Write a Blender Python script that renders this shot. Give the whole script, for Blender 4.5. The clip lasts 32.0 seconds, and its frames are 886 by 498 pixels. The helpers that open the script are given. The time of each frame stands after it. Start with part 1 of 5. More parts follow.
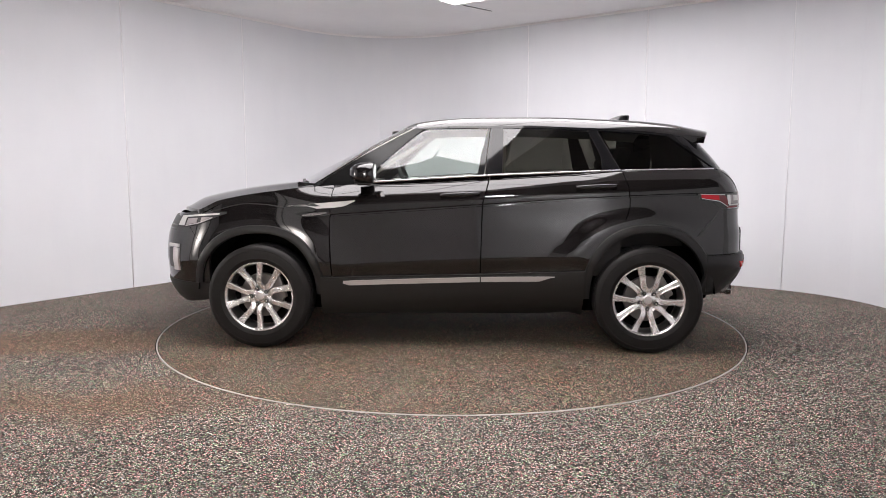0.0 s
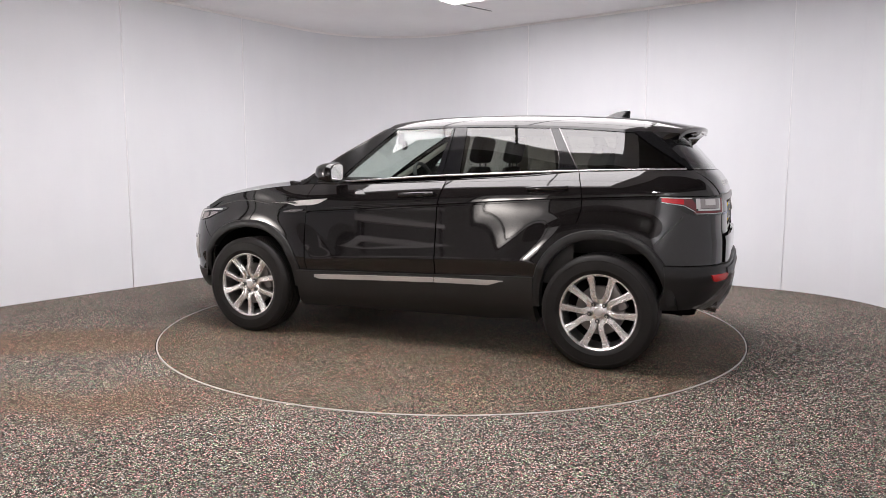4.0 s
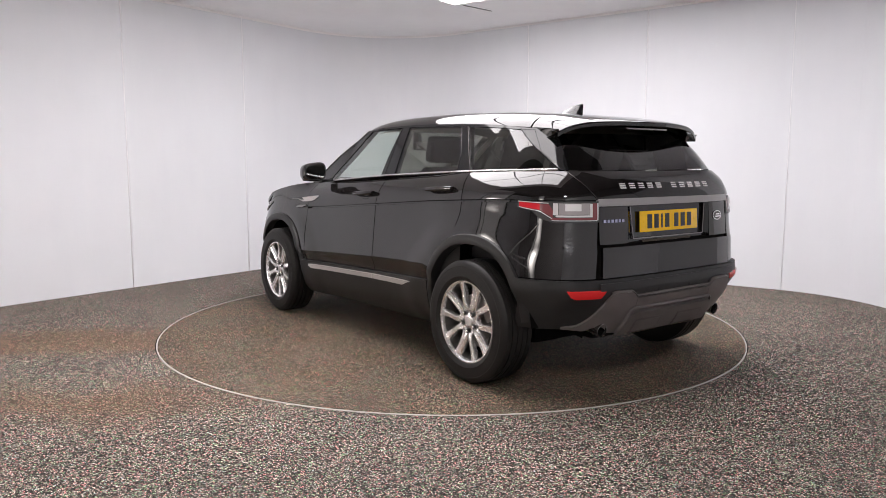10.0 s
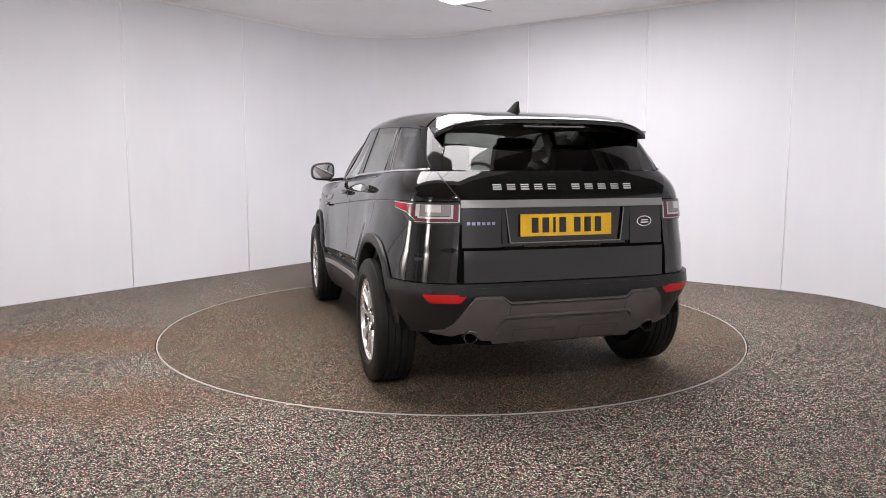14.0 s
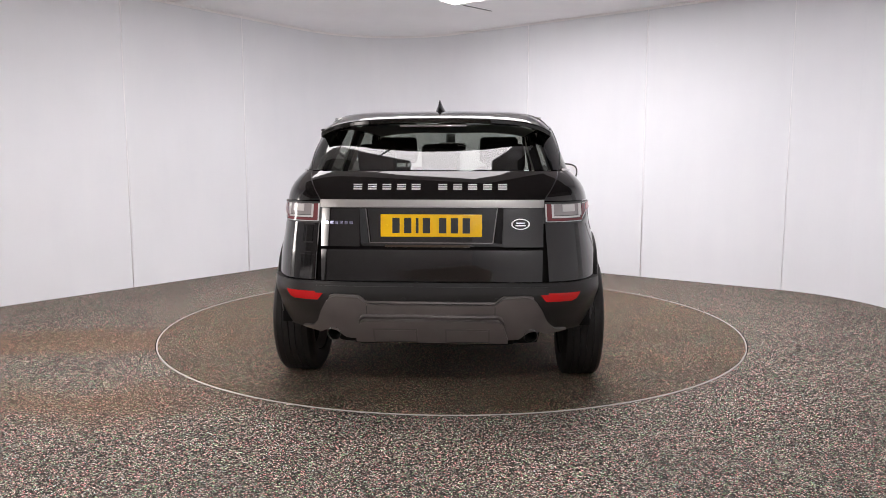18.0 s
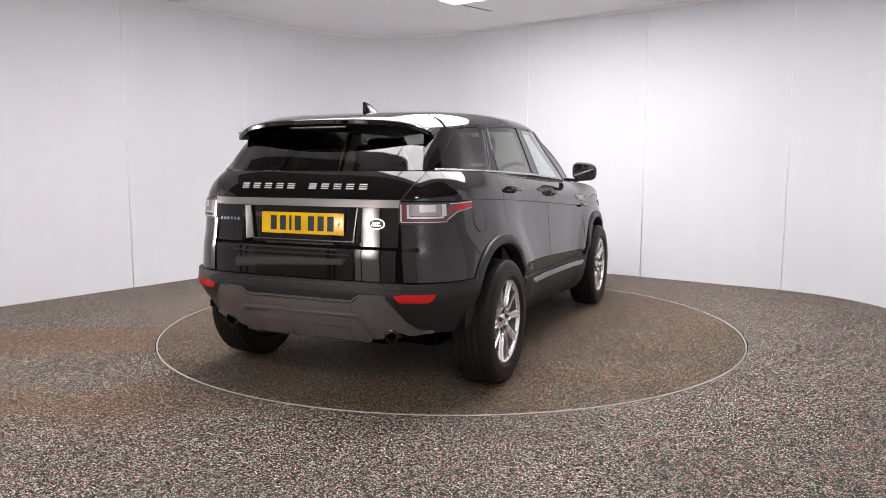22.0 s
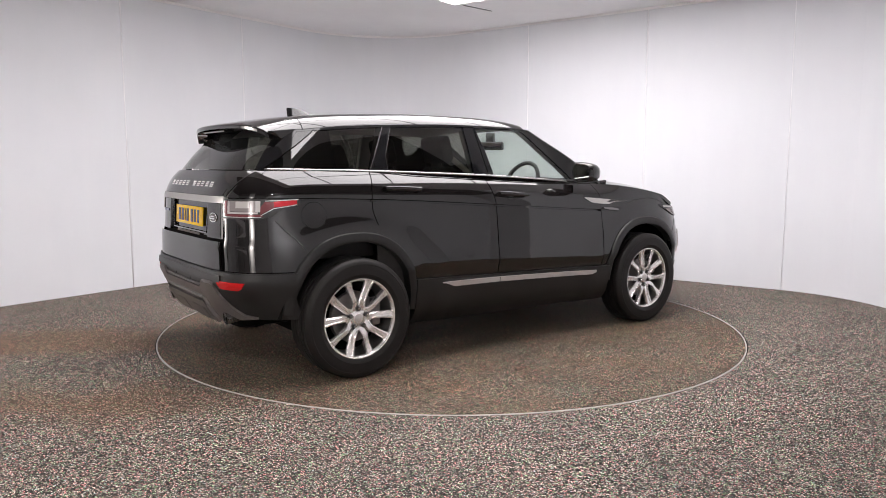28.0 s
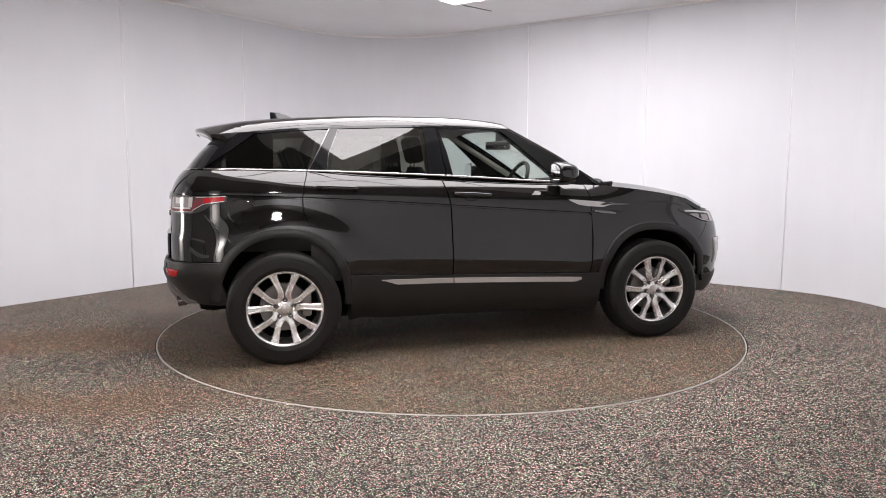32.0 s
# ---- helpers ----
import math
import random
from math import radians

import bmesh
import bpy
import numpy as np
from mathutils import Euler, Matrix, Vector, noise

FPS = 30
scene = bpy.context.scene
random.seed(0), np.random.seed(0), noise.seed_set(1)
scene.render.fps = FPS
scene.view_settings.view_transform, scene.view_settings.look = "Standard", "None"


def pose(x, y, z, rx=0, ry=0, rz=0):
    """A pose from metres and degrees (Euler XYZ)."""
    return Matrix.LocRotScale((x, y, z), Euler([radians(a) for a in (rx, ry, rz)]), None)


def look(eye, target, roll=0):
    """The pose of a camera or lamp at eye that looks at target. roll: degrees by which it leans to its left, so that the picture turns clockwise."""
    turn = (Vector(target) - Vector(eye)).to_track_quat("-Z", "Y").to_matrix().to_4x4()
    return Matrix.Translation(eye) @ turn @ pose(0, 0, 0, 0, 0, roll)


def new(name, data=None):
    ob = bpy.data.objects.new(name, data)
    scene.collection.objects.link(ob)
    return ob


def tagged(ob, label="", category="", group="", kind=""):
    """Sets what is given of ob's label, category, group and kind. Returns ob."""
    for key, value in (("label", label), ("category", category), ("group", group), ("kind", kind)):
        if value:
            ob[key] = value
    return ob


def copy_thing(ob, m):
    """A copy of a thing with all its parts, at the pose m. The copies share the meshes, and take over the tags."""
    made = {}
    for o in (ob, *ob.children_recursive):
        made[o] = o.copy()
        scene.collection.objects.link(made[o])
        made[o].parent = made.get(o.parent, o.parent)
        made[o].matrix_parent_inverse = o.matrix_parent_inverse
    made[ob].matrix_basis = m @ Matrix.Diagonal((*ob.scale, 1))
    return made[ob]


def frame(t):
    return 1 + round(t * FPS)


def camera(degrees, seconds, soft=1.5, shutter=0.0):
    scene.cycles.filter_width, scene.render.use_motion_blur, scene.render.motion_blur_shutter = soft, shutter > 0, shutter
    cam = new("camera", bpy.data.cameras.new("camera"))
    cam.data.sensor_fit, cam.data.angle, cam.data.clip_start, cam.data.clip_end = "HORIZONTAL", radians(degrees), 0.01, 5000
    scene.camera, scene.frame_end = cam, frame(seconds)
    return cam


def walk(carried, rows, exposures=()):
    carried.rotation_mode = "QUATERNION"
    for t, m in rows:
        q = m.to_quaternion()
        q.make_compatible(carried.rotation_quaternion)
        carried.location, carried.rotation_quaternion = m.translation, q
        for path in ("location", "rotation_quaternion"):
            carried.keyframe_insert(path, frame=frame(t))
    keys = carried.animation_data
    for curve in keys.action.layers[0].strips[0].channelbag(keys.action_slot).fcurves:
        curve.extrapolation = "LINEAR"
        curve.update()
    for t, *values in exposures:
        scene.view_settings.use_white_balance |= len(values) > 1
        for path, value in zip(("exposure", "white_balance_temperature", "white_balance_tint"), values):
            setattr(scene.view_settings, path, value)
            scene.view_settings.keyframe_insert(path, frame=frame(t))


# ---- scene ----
cam = camera(63.0, 32.0, soft=0.9)
EYE = (0.0, -5.789, 1.265)
VIEW = look(EYE, (-0.0103 * 10, -5.789 + 9.933, 1.265 - 1.1505), 0.0)
EXPOSURE = 0.0
walk(cam, [(0, VIEW), (32, VIEW)], [(0, EXPOSURE), (32, EXPOSURE)])

# ---- light: a luminous ceiling over the turntable, dim surroundings ----
LAMP = 8.05
world = bpy.data.worlds.new("world")
scene.world = world
world.use_nodes = True
world.node_tree.nodes["Background"].inputs["Color"].default_value = (0.9, 0.9, 1.0, 1)
world.node_tree.nodes["Background"].inputs["Strength"].default_value = 0.02


# ---- materials ----
def material(name, colour, rough=0.5, metal=0.0, coat=0.0, spec=0.5, emit=None, strength=0.0):
    m = bpy.data.materials.new(name)
    m.use_nodes = True
    b = m.node_tree.nodes["Principled BSDF"]
    b.inputs["Base Color"].default_value = (*colour, 1)
    b.inputs["Roughness"].default_value = rough
    b.inputs["Metallic"].default_value = metal
    b.inputs["Coat Weight"].default_value = coat
    b.inputs["Coat Roughness"].default_value = 0.03
    b.inputs["Specular IOR Level"].default_value = spec
    if emit:
        b.inputs["Emission Color"].default_value = (*emit, 1)
        b.inputs["Emission Strength"].default_value = strength
    return m


def node(m, kind, **sets):
    n = m.node_tree.nodes.new(kind)
    for key, value in sets.items():
        n.inputs[key.replace("_", " ")].default_value = value
    return n


def link(m, a, b):
    m.node_tree.links.new(a, b)


def bsdf(m):
    return m.node_tree.nodes["Principled BSDF"]


def coords(m):
    return node(m, "ShaderNodeTexCoord").outputs["Object"]


def ramp(m, fac, stops):
    r = node(m, "ShaderNodeValToRGB")
    link(m, fac, r.inputs["Fac"])
    e = r.color_ramp.elements
    while len(e) < len(stops):
        e.new(0.5)
    for k, (at, c) in zip(e, stops):
        k.position, k.color = at, (*c, 1)
    return r.outputs["Color"]


def blend(m, mode, fac, a, b):
    x = m.node_tree.nodes.new("ShaderNodeMix")
    x.data_type, x.blend_type = "RGBA", mode
    for sock, val in ((x.inputs["Factor"], fac), (x.inputs["A"], a), (x.inputs["B"], b)):
        if isinstance(val, bpy.types.NodeSocket):
            link(m, val, sock)
        elif isinstance(val, (tuple, list)):
            sock.default_value = (*val, 1)
        else:
            sock.default_value = val
    return x.outputs["Result"]


def bump(m, height, strength, distance=0.01):
    b = node(m, "ShaderNodeBump", Strength=strength, Distance=distance)
    link(m, height, b.inputs["Height"])
    link(m, b.outputs["Normal"], bsdf(m).inputs["Normal"])


def noise_tex(m, co, scale, detail=3.0, rough=0.5):
    n = node(m, "ShaderNodeTexNoise", Scale=scale, Detail=detail, Roughness=rough)
    link(m, co, n.inputs["Vector"])
    return n.outputs["Fac"]


def speckled(name, tint, contrast, stain):
    """Bonded rubber-and-quartz floor: dark grains with pale, red and green chips, and brown drive-in stains."""
    m = material(name, (0.1, 0.1, 0.1), 0.75, spec=0.3)
    co = coords(m)
    v = node(m, "ShaderNodeTexVoronoi", Scale=180.0)
    link(m, co, v.inputs["Vector"])
    sep = node(m, "ShaderNodeSeparateColor")
    link(m, v.outputs["Color"], sep.inputs["Color"])
    k = contrast
    chips = ramp(m, sep.outputs["Red"], [(0.0, (0.008 + 0.06 * (1 - k),) * 3), (0.36, (0.03 + 0.06 * (1 - k),) * 3), (0.52, (0.17, 0.165, 0.16)), (0.80, (0.18 + 0.30 * k, 0.175 + 0.295 * k, 0.17 + 0.29 * k)), (1.0, (0.19 + 0.80 * k, 0.185 + 0.79 * k, 0.175 + 0.78 * k))])
    gaps = ramp(m, v.outputs["Distance"], [(0.25, (1.45, 1.45, 1.45)), (0.62, (0.30, 0.29, 0.28))])
    chips = blend(m, "MULTIPLY", 1.0, chips, gaps)
    hue = ramp(m, sep.outputs["Green"], [(0.0, (1.75, 0.55, 0.62)), (0.24, (1.08, 0.98, 0.97)), (0.68, (1.03, 1, 0.97)), (0.84, (0.62, 1.3, 0.62)), (1.0, (0.75, 1.0, 1.25))])
    c = blend(m, "MULTIPLY", 1.0, chips, hue)
    big = ramp(m, noise_tex(m, co, 1.3, 4), [(0.3, (0.82, 0.82, 0.82)), (0.7, (1.12, 1.1, 1.08))])
    c = blend(m, "MULTIPLY", 1.0, c, big)
    c = blend(m, "MULTIPLY", 1.0, c, tint)
    if not stain:
        worn = ramp(m, noise_tex(m, co, 2.3, 5, 0.6), [(0.38, (1.0, 0.99, 0.98)), (0.70, (1.04, 0.88, 0.74))])
        c = blend(m, "MULTIPLY", 1.0, c, worn)
    if stain:
        # brown soiling: bands where cars are driven in, from the left-hand entrance
        sp = node(m, "ShaderNodeSeparateXYZ")
        link(m, co, sp.inputs["Vector"])
        wob = noise_tex(m, co, 1.6, 5, 0.6)
        masks = []
        for yy, half in ((-0.68, 0.52), (-2.12, 0.42)):
            a = m.node_tree.nodes.new("ShaderNodeMath"); a.operation = "MULTIPLY_ADD"
            link(m, sp.outputs["X"], a.inputs[0]); a.inputs[1].default_value = 0.06
            a.inputs[2].default_value = yy + 0.15
            d = m.node_tree.nodes.new("ShaderNodeMath"); d.operation = "SUBTRACT"
            link(m, sp.outputs["Y"], d.inputs[0]); link(m, a.outputs[0], d.inputs[1])
            e = m.node_tree.nodes.new("ShaderNodeMath"); e.operation = "ABSOLUTE"
            link(m, d.outputs[0], e.inputs[0])
            f = m.node_tree.nodes.new("ShaderNodeMath"); f.operation = "MULTIPLY_ADD"
            link(m, wob, f.inputs[0]); f.inputs[1].default_value = 1.2; f.inputs[2].default_value = half - 0.6
            g = m.node_tree.nodes.new("ShaderNodeMath"); g.operation = "SUBTRACT"
            link(m, f.outputs[0], g.inputs[0]); link(m, e.outputs[0], g.inputs[1])
            masks.append(ramp(m, g.outputs[0], [(0.0, (0, 0, 0)), (0.32, (1, 1, 1))]))
        mask = blend(m, "LIGHTEN", 1.0, masks[0], masks[1])
        reach = node(m, "ShaderNodeMapRange")
        reach.inputs["From Min"].default_value, reach.inputs["From Max"].default_value = -0.7, -1.7
        link(m, sp.outputs["X"], reach.inputs["Value"])
        sidewise = reach.outputs[0]
        mask = blend(m, "MULTIPLY", 1.0, mask, sidewise)
        fade = blend(m, "MULTIPLY", 1.0, mask, (0.75, 0.75, 0.75))
        c = blend(m, "MIX", fade, c, blend(m, "MULTIPLY", 1.0, blend(m, "MIX", 0.5, c, (0.13, 0.11, 0.09)), (1.05, 0.78, 0.56)))
    link(m, c, bsdf(m).inputs["Base Color"])
    bump(m, v.outputs["Distance"], 0.5, 0.004)
    return m


def plaster(name, colour, rough=0.55):
    m = material(name, colour, rough, spec=0.35)
    co = coords(m)
    big = ramp(m, noise_tex(m, co, 0.7, 3), [(0.3, tuple(0.96 * c for c in colour)), (0.7, tuple(min(1.0, 1.03 * c) for c in colour))])
    smear = node(m, "ShaderNodeMapping")
    smear.inputs["Scale"].default_value = (3.0, 3.0, 0.5)
    link(m, co, smear.inputs["Vector"])
    streak = ramp(m, noise_tex(m, smear.outputs["Vector"], 2.0, 5), [(0.35, (0.985, 0.985, 0.99)), (0.65, (1, 1, 1))])
    link(m, blend(m, "MULTIPLY", 1.0, big, streak), bsdf(m).inputs["Base Color"])
    bump(m, noise_tex(m, co, 60, 3), 0.06, 0.002)
    return m


MAT_FLOOR = speckled("speckled_floor", (0.855, 0.777, 0.735), 1.0, True)
MAT_DISC = speckled("turntable_top", (0.79, 0.682, 0.573), 0.70, False)
MAT_WALL = plaster("wall_paint", (0.785, 0.795, 0.825))
MAT_CEIL = plaster("ceiling_paint", (0.93, 0.925, 0.94))
# unseen lobby surfaces, made dark so the upper doors mirror dark
MAT_DARKWALL = plaster("unseen_lobby_dark", (0.13, 0.122, 0.125), 0.7)
# unseen back wall, greyed to dim its reflection in the doors
MAT_BACKWALL = plaster("dimmed_back_wall", (0.36, 0.345, 0.35))
MAT_JOINT = material("white_trim", (0.93, 0.91, 0.91), 0.35)
MAT_STRIP = material("joint_strip", (0.92, 0.92, 0.94), 0.6, spec=0.2)
MAT_EDGE = material("steel_lip", (0.42, 0.40, 0.38), 0.45, 0.3)
MAT_GLOW = material("luminous_sheet", (0.8, 0.8, 0.8), 0.5, emit=(1.0, 0.950, 0.968), strength=LAMP)
MAT_GLOW2 = material("lobby_sheet", (0.8, 0.8, 0.8), 0.5, emit=(1.0, 0.96, 0.955), strength=LAMP * 40.0)


def screen_material():
    """A lamp behind cloth: brightest before the bulb, fading to the cloth's edges."""
    m = material("lit_screen", (0.7, 0.7, 0.7), 0.6, emit=(1.0, 0.92, 0.87), strength=1.0)
    mp = node(m, "ShaderNodeMapping")
    mp.inputs["Location"].default_value = (0, 0, -1.04 / 0.62)
    mp.inputs["Scale"].default_value = (1 / 0.36, 0, 1 / 0.62)
    link(m, coords(m), mp.inputs["Vector"])
    g = node(m, "ShaderNodeTexGradient")
    g.gradient_type = "SPHERICAL"
    link(m, mp.outputs[0], g.inputs["Vector"])
    p = m.node_tree.nodes.new("ShaderNodeMath")
    p.operation = "POWER"
    link(m, g.outputs["Fac"], p.inputs[0])
    p.inputs[1].default_value = 2.4
    q = m.node_tree.nodes.new("ShaderNodeMath")
    q.operation = "MULTIPLY_ADD"
    link(m, p.outputs[0], q.inputs[0])
    q.inputs[1].default_value, q.inputs[2].default_value = 34.0, 0.25
    link(m, q.outputs[0], bsdf(m).inputs["Emission Strength"])
    return m


MAT_SCREEN = screen_material()
MAT_LAMPHEAD = material("lamp_head", (0.8, 0.8, 0.8), 0.5, emit=(1.0, 0.96, 0.9), strength=60.0)
MAT_DARKBAR = material("dark_bar", (0.03, 0.03, 0.035), 0.5)

# ---- the room: a rounded rectangle turned 36 degrees about the turntable ----
U = Vector((0.585, 0.811, 0))
V = Vector((0.811, -0.585, 0))
CEILING_Z = 2.985


def plan(v, u, z=0.0):
    return V * v + U * u + Vector((0, 0, z))


def fillet(p0, p1, p2, r, n=16):
    """Points of the arc of radius r in the corner p1, for plan points (v, u)."""
    a, b, c = Vector(p0), Vector(p1), Vector(p2)
    d0, d1 = (a - b).normalized(), (c - b).normalized()
    half = math.acos(max(-1, min(1, d0.dot(d1)))) / 2
    t = r / math.tan(half)
    mid = b + (d0 + d1).normalized() * (r / math.sin(half))
    s, e = b + d0 * t - mid, b + d1 * t - mid
    out = []
    for i in range(n + 1):
        f = i / n
        out.append(tuple(mid + (s * (1 - f) + e * f).normalized() * r))
    return out


def mesh_object(name, bm, mat, parent=None, smooth=False):
    me = bpy.data.meshes.new(name)
    bm.normal_update()
    if smooth:
        for f in bm.faces:
            f.smooth = True
    bm.to_mesh(me)
    bm.free()
    for one in (mat if isinstance(mat, (list, tuple)) else [mat]):
        me.materials.append(one)
    ob = new(name, me)
    if parent:
        ob.parent = parent
    return ob


def box(bm, size, at, turn=None, bevel=0.0, seg=2):
    made = bmesh.ops.create_cube(bm, size=1)["verts"]
    bmesh.ops.scale(bm, vec=size, verts=made)
    if bevel:
        es = list({e for v in made for e in v.link_edges})
        r = bmesh.ops.bevel(bm, geom=es, offset=bevel, segments=seg, affect="EDGES", profile=0.6)
        made = list({v for f in r["faces"] for v in f.verts} | {v for v in made if v.is_valid})
    m = Matrix.Translation(at) @ (turn if turn else Matrix.Identity(4))
    bmesh.ops.transform(bm, matrix=m, verts=made)
    return made


def wall_strip(name, pts, thick=0.06, z0=0.0, z1=CEILING_Z, mat=None):
    """An upright wall of that thickness along plan points; its room side is on the line."""
    bm = bmesh.new()
    world_pts = [plan(*q) for q in pts]
    n = len(world_pts)
    rows = []
    for i, q in enumerate(world_pts):
        d = (world_pts[min(i + 1, n - 1)] - world_pts[max(i - 1, 0)]).normalized()
        out = Vector((-d.y, d.x, 0)) * thick
        rows.append([bm.verts.new(w + Vector((0, 0, z))) for w, z in ((q, z0), (q, z1), (q + out, z1), (q + out, z0))])
    for a, b in zip(rows, rows[1:]):
        for k in range(4):
            bm.faces.new((a[k], b[k], b[(k + 1) % 4], a[(k + 1) % 4]))
    bm.faces.new(rows[0][::-1])
    bm.faces.new(rows[-1])
    bmesh.ops.recalc_face_normals(bm, faces=bm.faces)
    ob = mesh_object(name, bm, mat or MAT_WALL, smooth=True)
    ob.data.set_sharp_from_angle(angle=radians(30))
    return tagged(ob, "white painted smooth curved partition wall panel", "wall", kind="structure")


LEFT_V, BACK_U, RIGHT_V, NEAR_U = -3.62, 3.22, 3.15, -3.50
LOBBY_Z = 2.32
ring = [(-1.9, NEAR_U)]
ring += fillet((-1.5, NEAR_U), (LEFT_V, NEAR_U), (LEFT_V, 0), 1.70)
ring += [(LEFT_V, -0.62), (LEFT_V, 0.87)]
ring += fillet((LEFT_V, 0), (LEFT_V, BACK_U), (0, BACK_U), 1.4)
ring += [(-1.15, BACK_U), (0.35, BACK_U)]
ring += fillet((0, BACK_U), (RIGHT_V, BACK_U), (RIGHT_V, 0), 1.4)
ring += [(RIGHT_V, 0.9)]
# unseen lobby outline; the right wall stands close to mirror brighter in the car
lobby = [(RIGHT_V + 0.06, 0.9), (4.25, 0.9), (4.25, -6.3), (-1.9, -6.3), (-1.9, NEAR_U - 0.06)]


def room():
    # panels of the curved wall, butted end to end
    cuts = [0, 8, 18, 19, 28, 37, 38, 45, 55, len(ring) - 1]
    k = 0
    for a, b in zip(cuts, cuts[1:]):
        k += 1
        wall_strip("wall_%d" % k, ring[a:b + 1])
    for i in range(len(lobby) - 1):
        k += 1
        wall_strip("wall_%d" % k, lobby[i:i + 2], z1=LOBBY_Z, mat=MAT_BACKWALL if i == 2 else None)
        k += 1
        tagged(wall_strip("wall_%d" % k, lobby[i:i + 2], z0=LOBBY_Z, mat=MAT_DARKWALL), "unseen upper wall of the lobby, darkened for the car's reflections")
    # floor sheet with the round opening of the turntable
    bm = bmesh.new()
    n = 128
    inner = [bm.verts.new((2.239 * math.cos(math.tau * i / n), 2.239 * math.sin(math.tau * i / n), 0)) for i in range(n)]
    outer = [bm.verts.new((14 * math.cos(math.tau * i / n), 14 * math.sin(math.tau * i / n), 0)) for i in range(n)]
    for i in range(n):
        bm.faces.new((inner[i], outer[i], outer[(i + 1) % n], inner[(i + 1) % n]))
    floor = mesh_object("floor", bm, MAT_FLOOR)
    tagged(floor, "grey speckled rubber floor with brown tyre soiling", "floor", kind="structure")
    # ceilings of the booth and of the lobby
    edge = [(RIGHT_V, 0.5), (1.95, -0.5), (1.95, -2.45), (-1.9, -2.45)]
    for nm, mat, pts, lab in (("ceiling", MAT_CEIL, ring + edge, "off-white smooth painted ceiling"), ("ceiling_lobby", MAT_DARKWALL, lobby[:-1] + [(-1.9, NEAR_U)] + edge[:0:-1] + [(RIGHT_V + 0.06, 0.5)], "unseen lobby ceiling, darkened for the car's reflections")):
        bm = bmesh.new()
        bm.faces.new([bm.verts.new(plan(*q, CEILING_Z)) for q in pts])
        r = bmesh.ops.extrude_face_region(bm, geom=bm.faces[:])
        for e in r["geom"]:
            if isinstance(e, bmesh.types.BMVert):
                e.co.z += 0.08
        bmesh.ops.recalc_face_normals(bm, faces=bm.faces)
        tagged(mesh_object(nm, bm, mat), lab, "ceiling", kind="structure")
    # joint strips on the wall
    joints = [(LEFT_V, -0.62), (LEFT_V, 0.87), (LEFT_V + 0.09, 2.32), (-1.15, BACK_U), (0.35, BACK_U), (1.84, BACK_U - 0.003)]
    for j, (v, u) in enumerate(joints):
        bm = bmesh.new()
        bmesh.ops.create_cube(bm, size=1)
        bmesh.ops.scale(bm, vec=((0.008 if v > 1 else 0.014) if abs(v) < 3 else 0.004, 0.004 if abs(v) < 3 else 0.014, CEILING_Z - 0.004), verts=bm.verts)
        bmesh.ops.bevel(bm, geom=bm.edges[:], offset=0.0015, segments=2, affect="EDGES")
        ob = mesh_object("joint_strip_%d" % (j + 1), bm, MAT_STRIP, smooth=True)
        turn = math.atan2(V.y, V.x)
        ob.matrix_basis = Matrix.Translation(plan(v, u, CEILING_Z / 2)) @ Matrix.Rotation(turn, 4, "Z")
        tagged(ob, "thin white cover strip over a wall panel joint", "trim", kind="structure")
    bm = bmesh.new()
    box(bm, (0.44, 0.010, 0.006), (0, 0, 0))
    ob = mesh_object("ceiling_joint_1", bm, MAT_DARKBAR)
    ob.matrix_basis = Matrix.Translation((0.30, 2.43, CEILING_Z - 0.002)) @ Matrix.Rotation(radians(43), 4, "Z")
    tagged(ob, "short dark open joint in the ceiling", "joint", kind="structure")
    # coving line under the ceiling
    bm = bmesh.new()
    prev = None
    pts = [plan(*q) for q in ring]
    for i, q in enumerate(pts):
        d = (pts[min(i + 1, len(pts) - 1)] - pts[max(i - 1, 0)]).normalized()
        inn = Vector((d.y, -d.x, 0))
        row = [bm.verts.new(q + inn * a + Vector((0, 0, CEILING_Z - b))) for a, b in ((0.001, 0.028), (0.009, 0.026), (0.011, 0.002))]
        if prev:
            for m in range(2):
                bm.faces.new((prev[m], row[m], row[m + 1], prev[m + 1]))
        prev = row
    tagged(mesh_object("trim", bm, MAT_JOINT, smooth=True), "thin white coving along the ceiling edge", "trim", kind="structure")


def turntable():
    bm = bmesh.new()
    bmesh.ops.create_cone(bm, segments=128, radius1=2.223, radius2=2.223, depth=0.04, cap_ends=True)
    bmesh.ops.translate(bm, vec=(0, 0, -0.02), verts=bm.verts)
    disc = new("turntable")
    mesh_object("deck", bm, MAT_DISC, disc)
    tagged(disc, "round motorised turntable with speckled grey-brown top", "turntable")
    bm = bmesh.new()
    n = 128
    rings = [[bm.verts.new((r * math.cos(math.tau * i / n), r * math.sin(math.tau * i / n), z)) for i in range(n)] for r, z in ((2.2255, -0.03), (2.2265, 0.002), (2.2325, 0.003), (2.2345, -0.004))]
    for a, b in zip(rings, rings[1:]):
        for i in range(n):
            bm.faces.new((a[i], b[i], b[(i + 1) % n], a[(i + 1) % n]))
    tagged(mesh_object("rim", bm, MAT_EDGE, disc, smooth=True), "thin pale metal edge ring")
    return disc


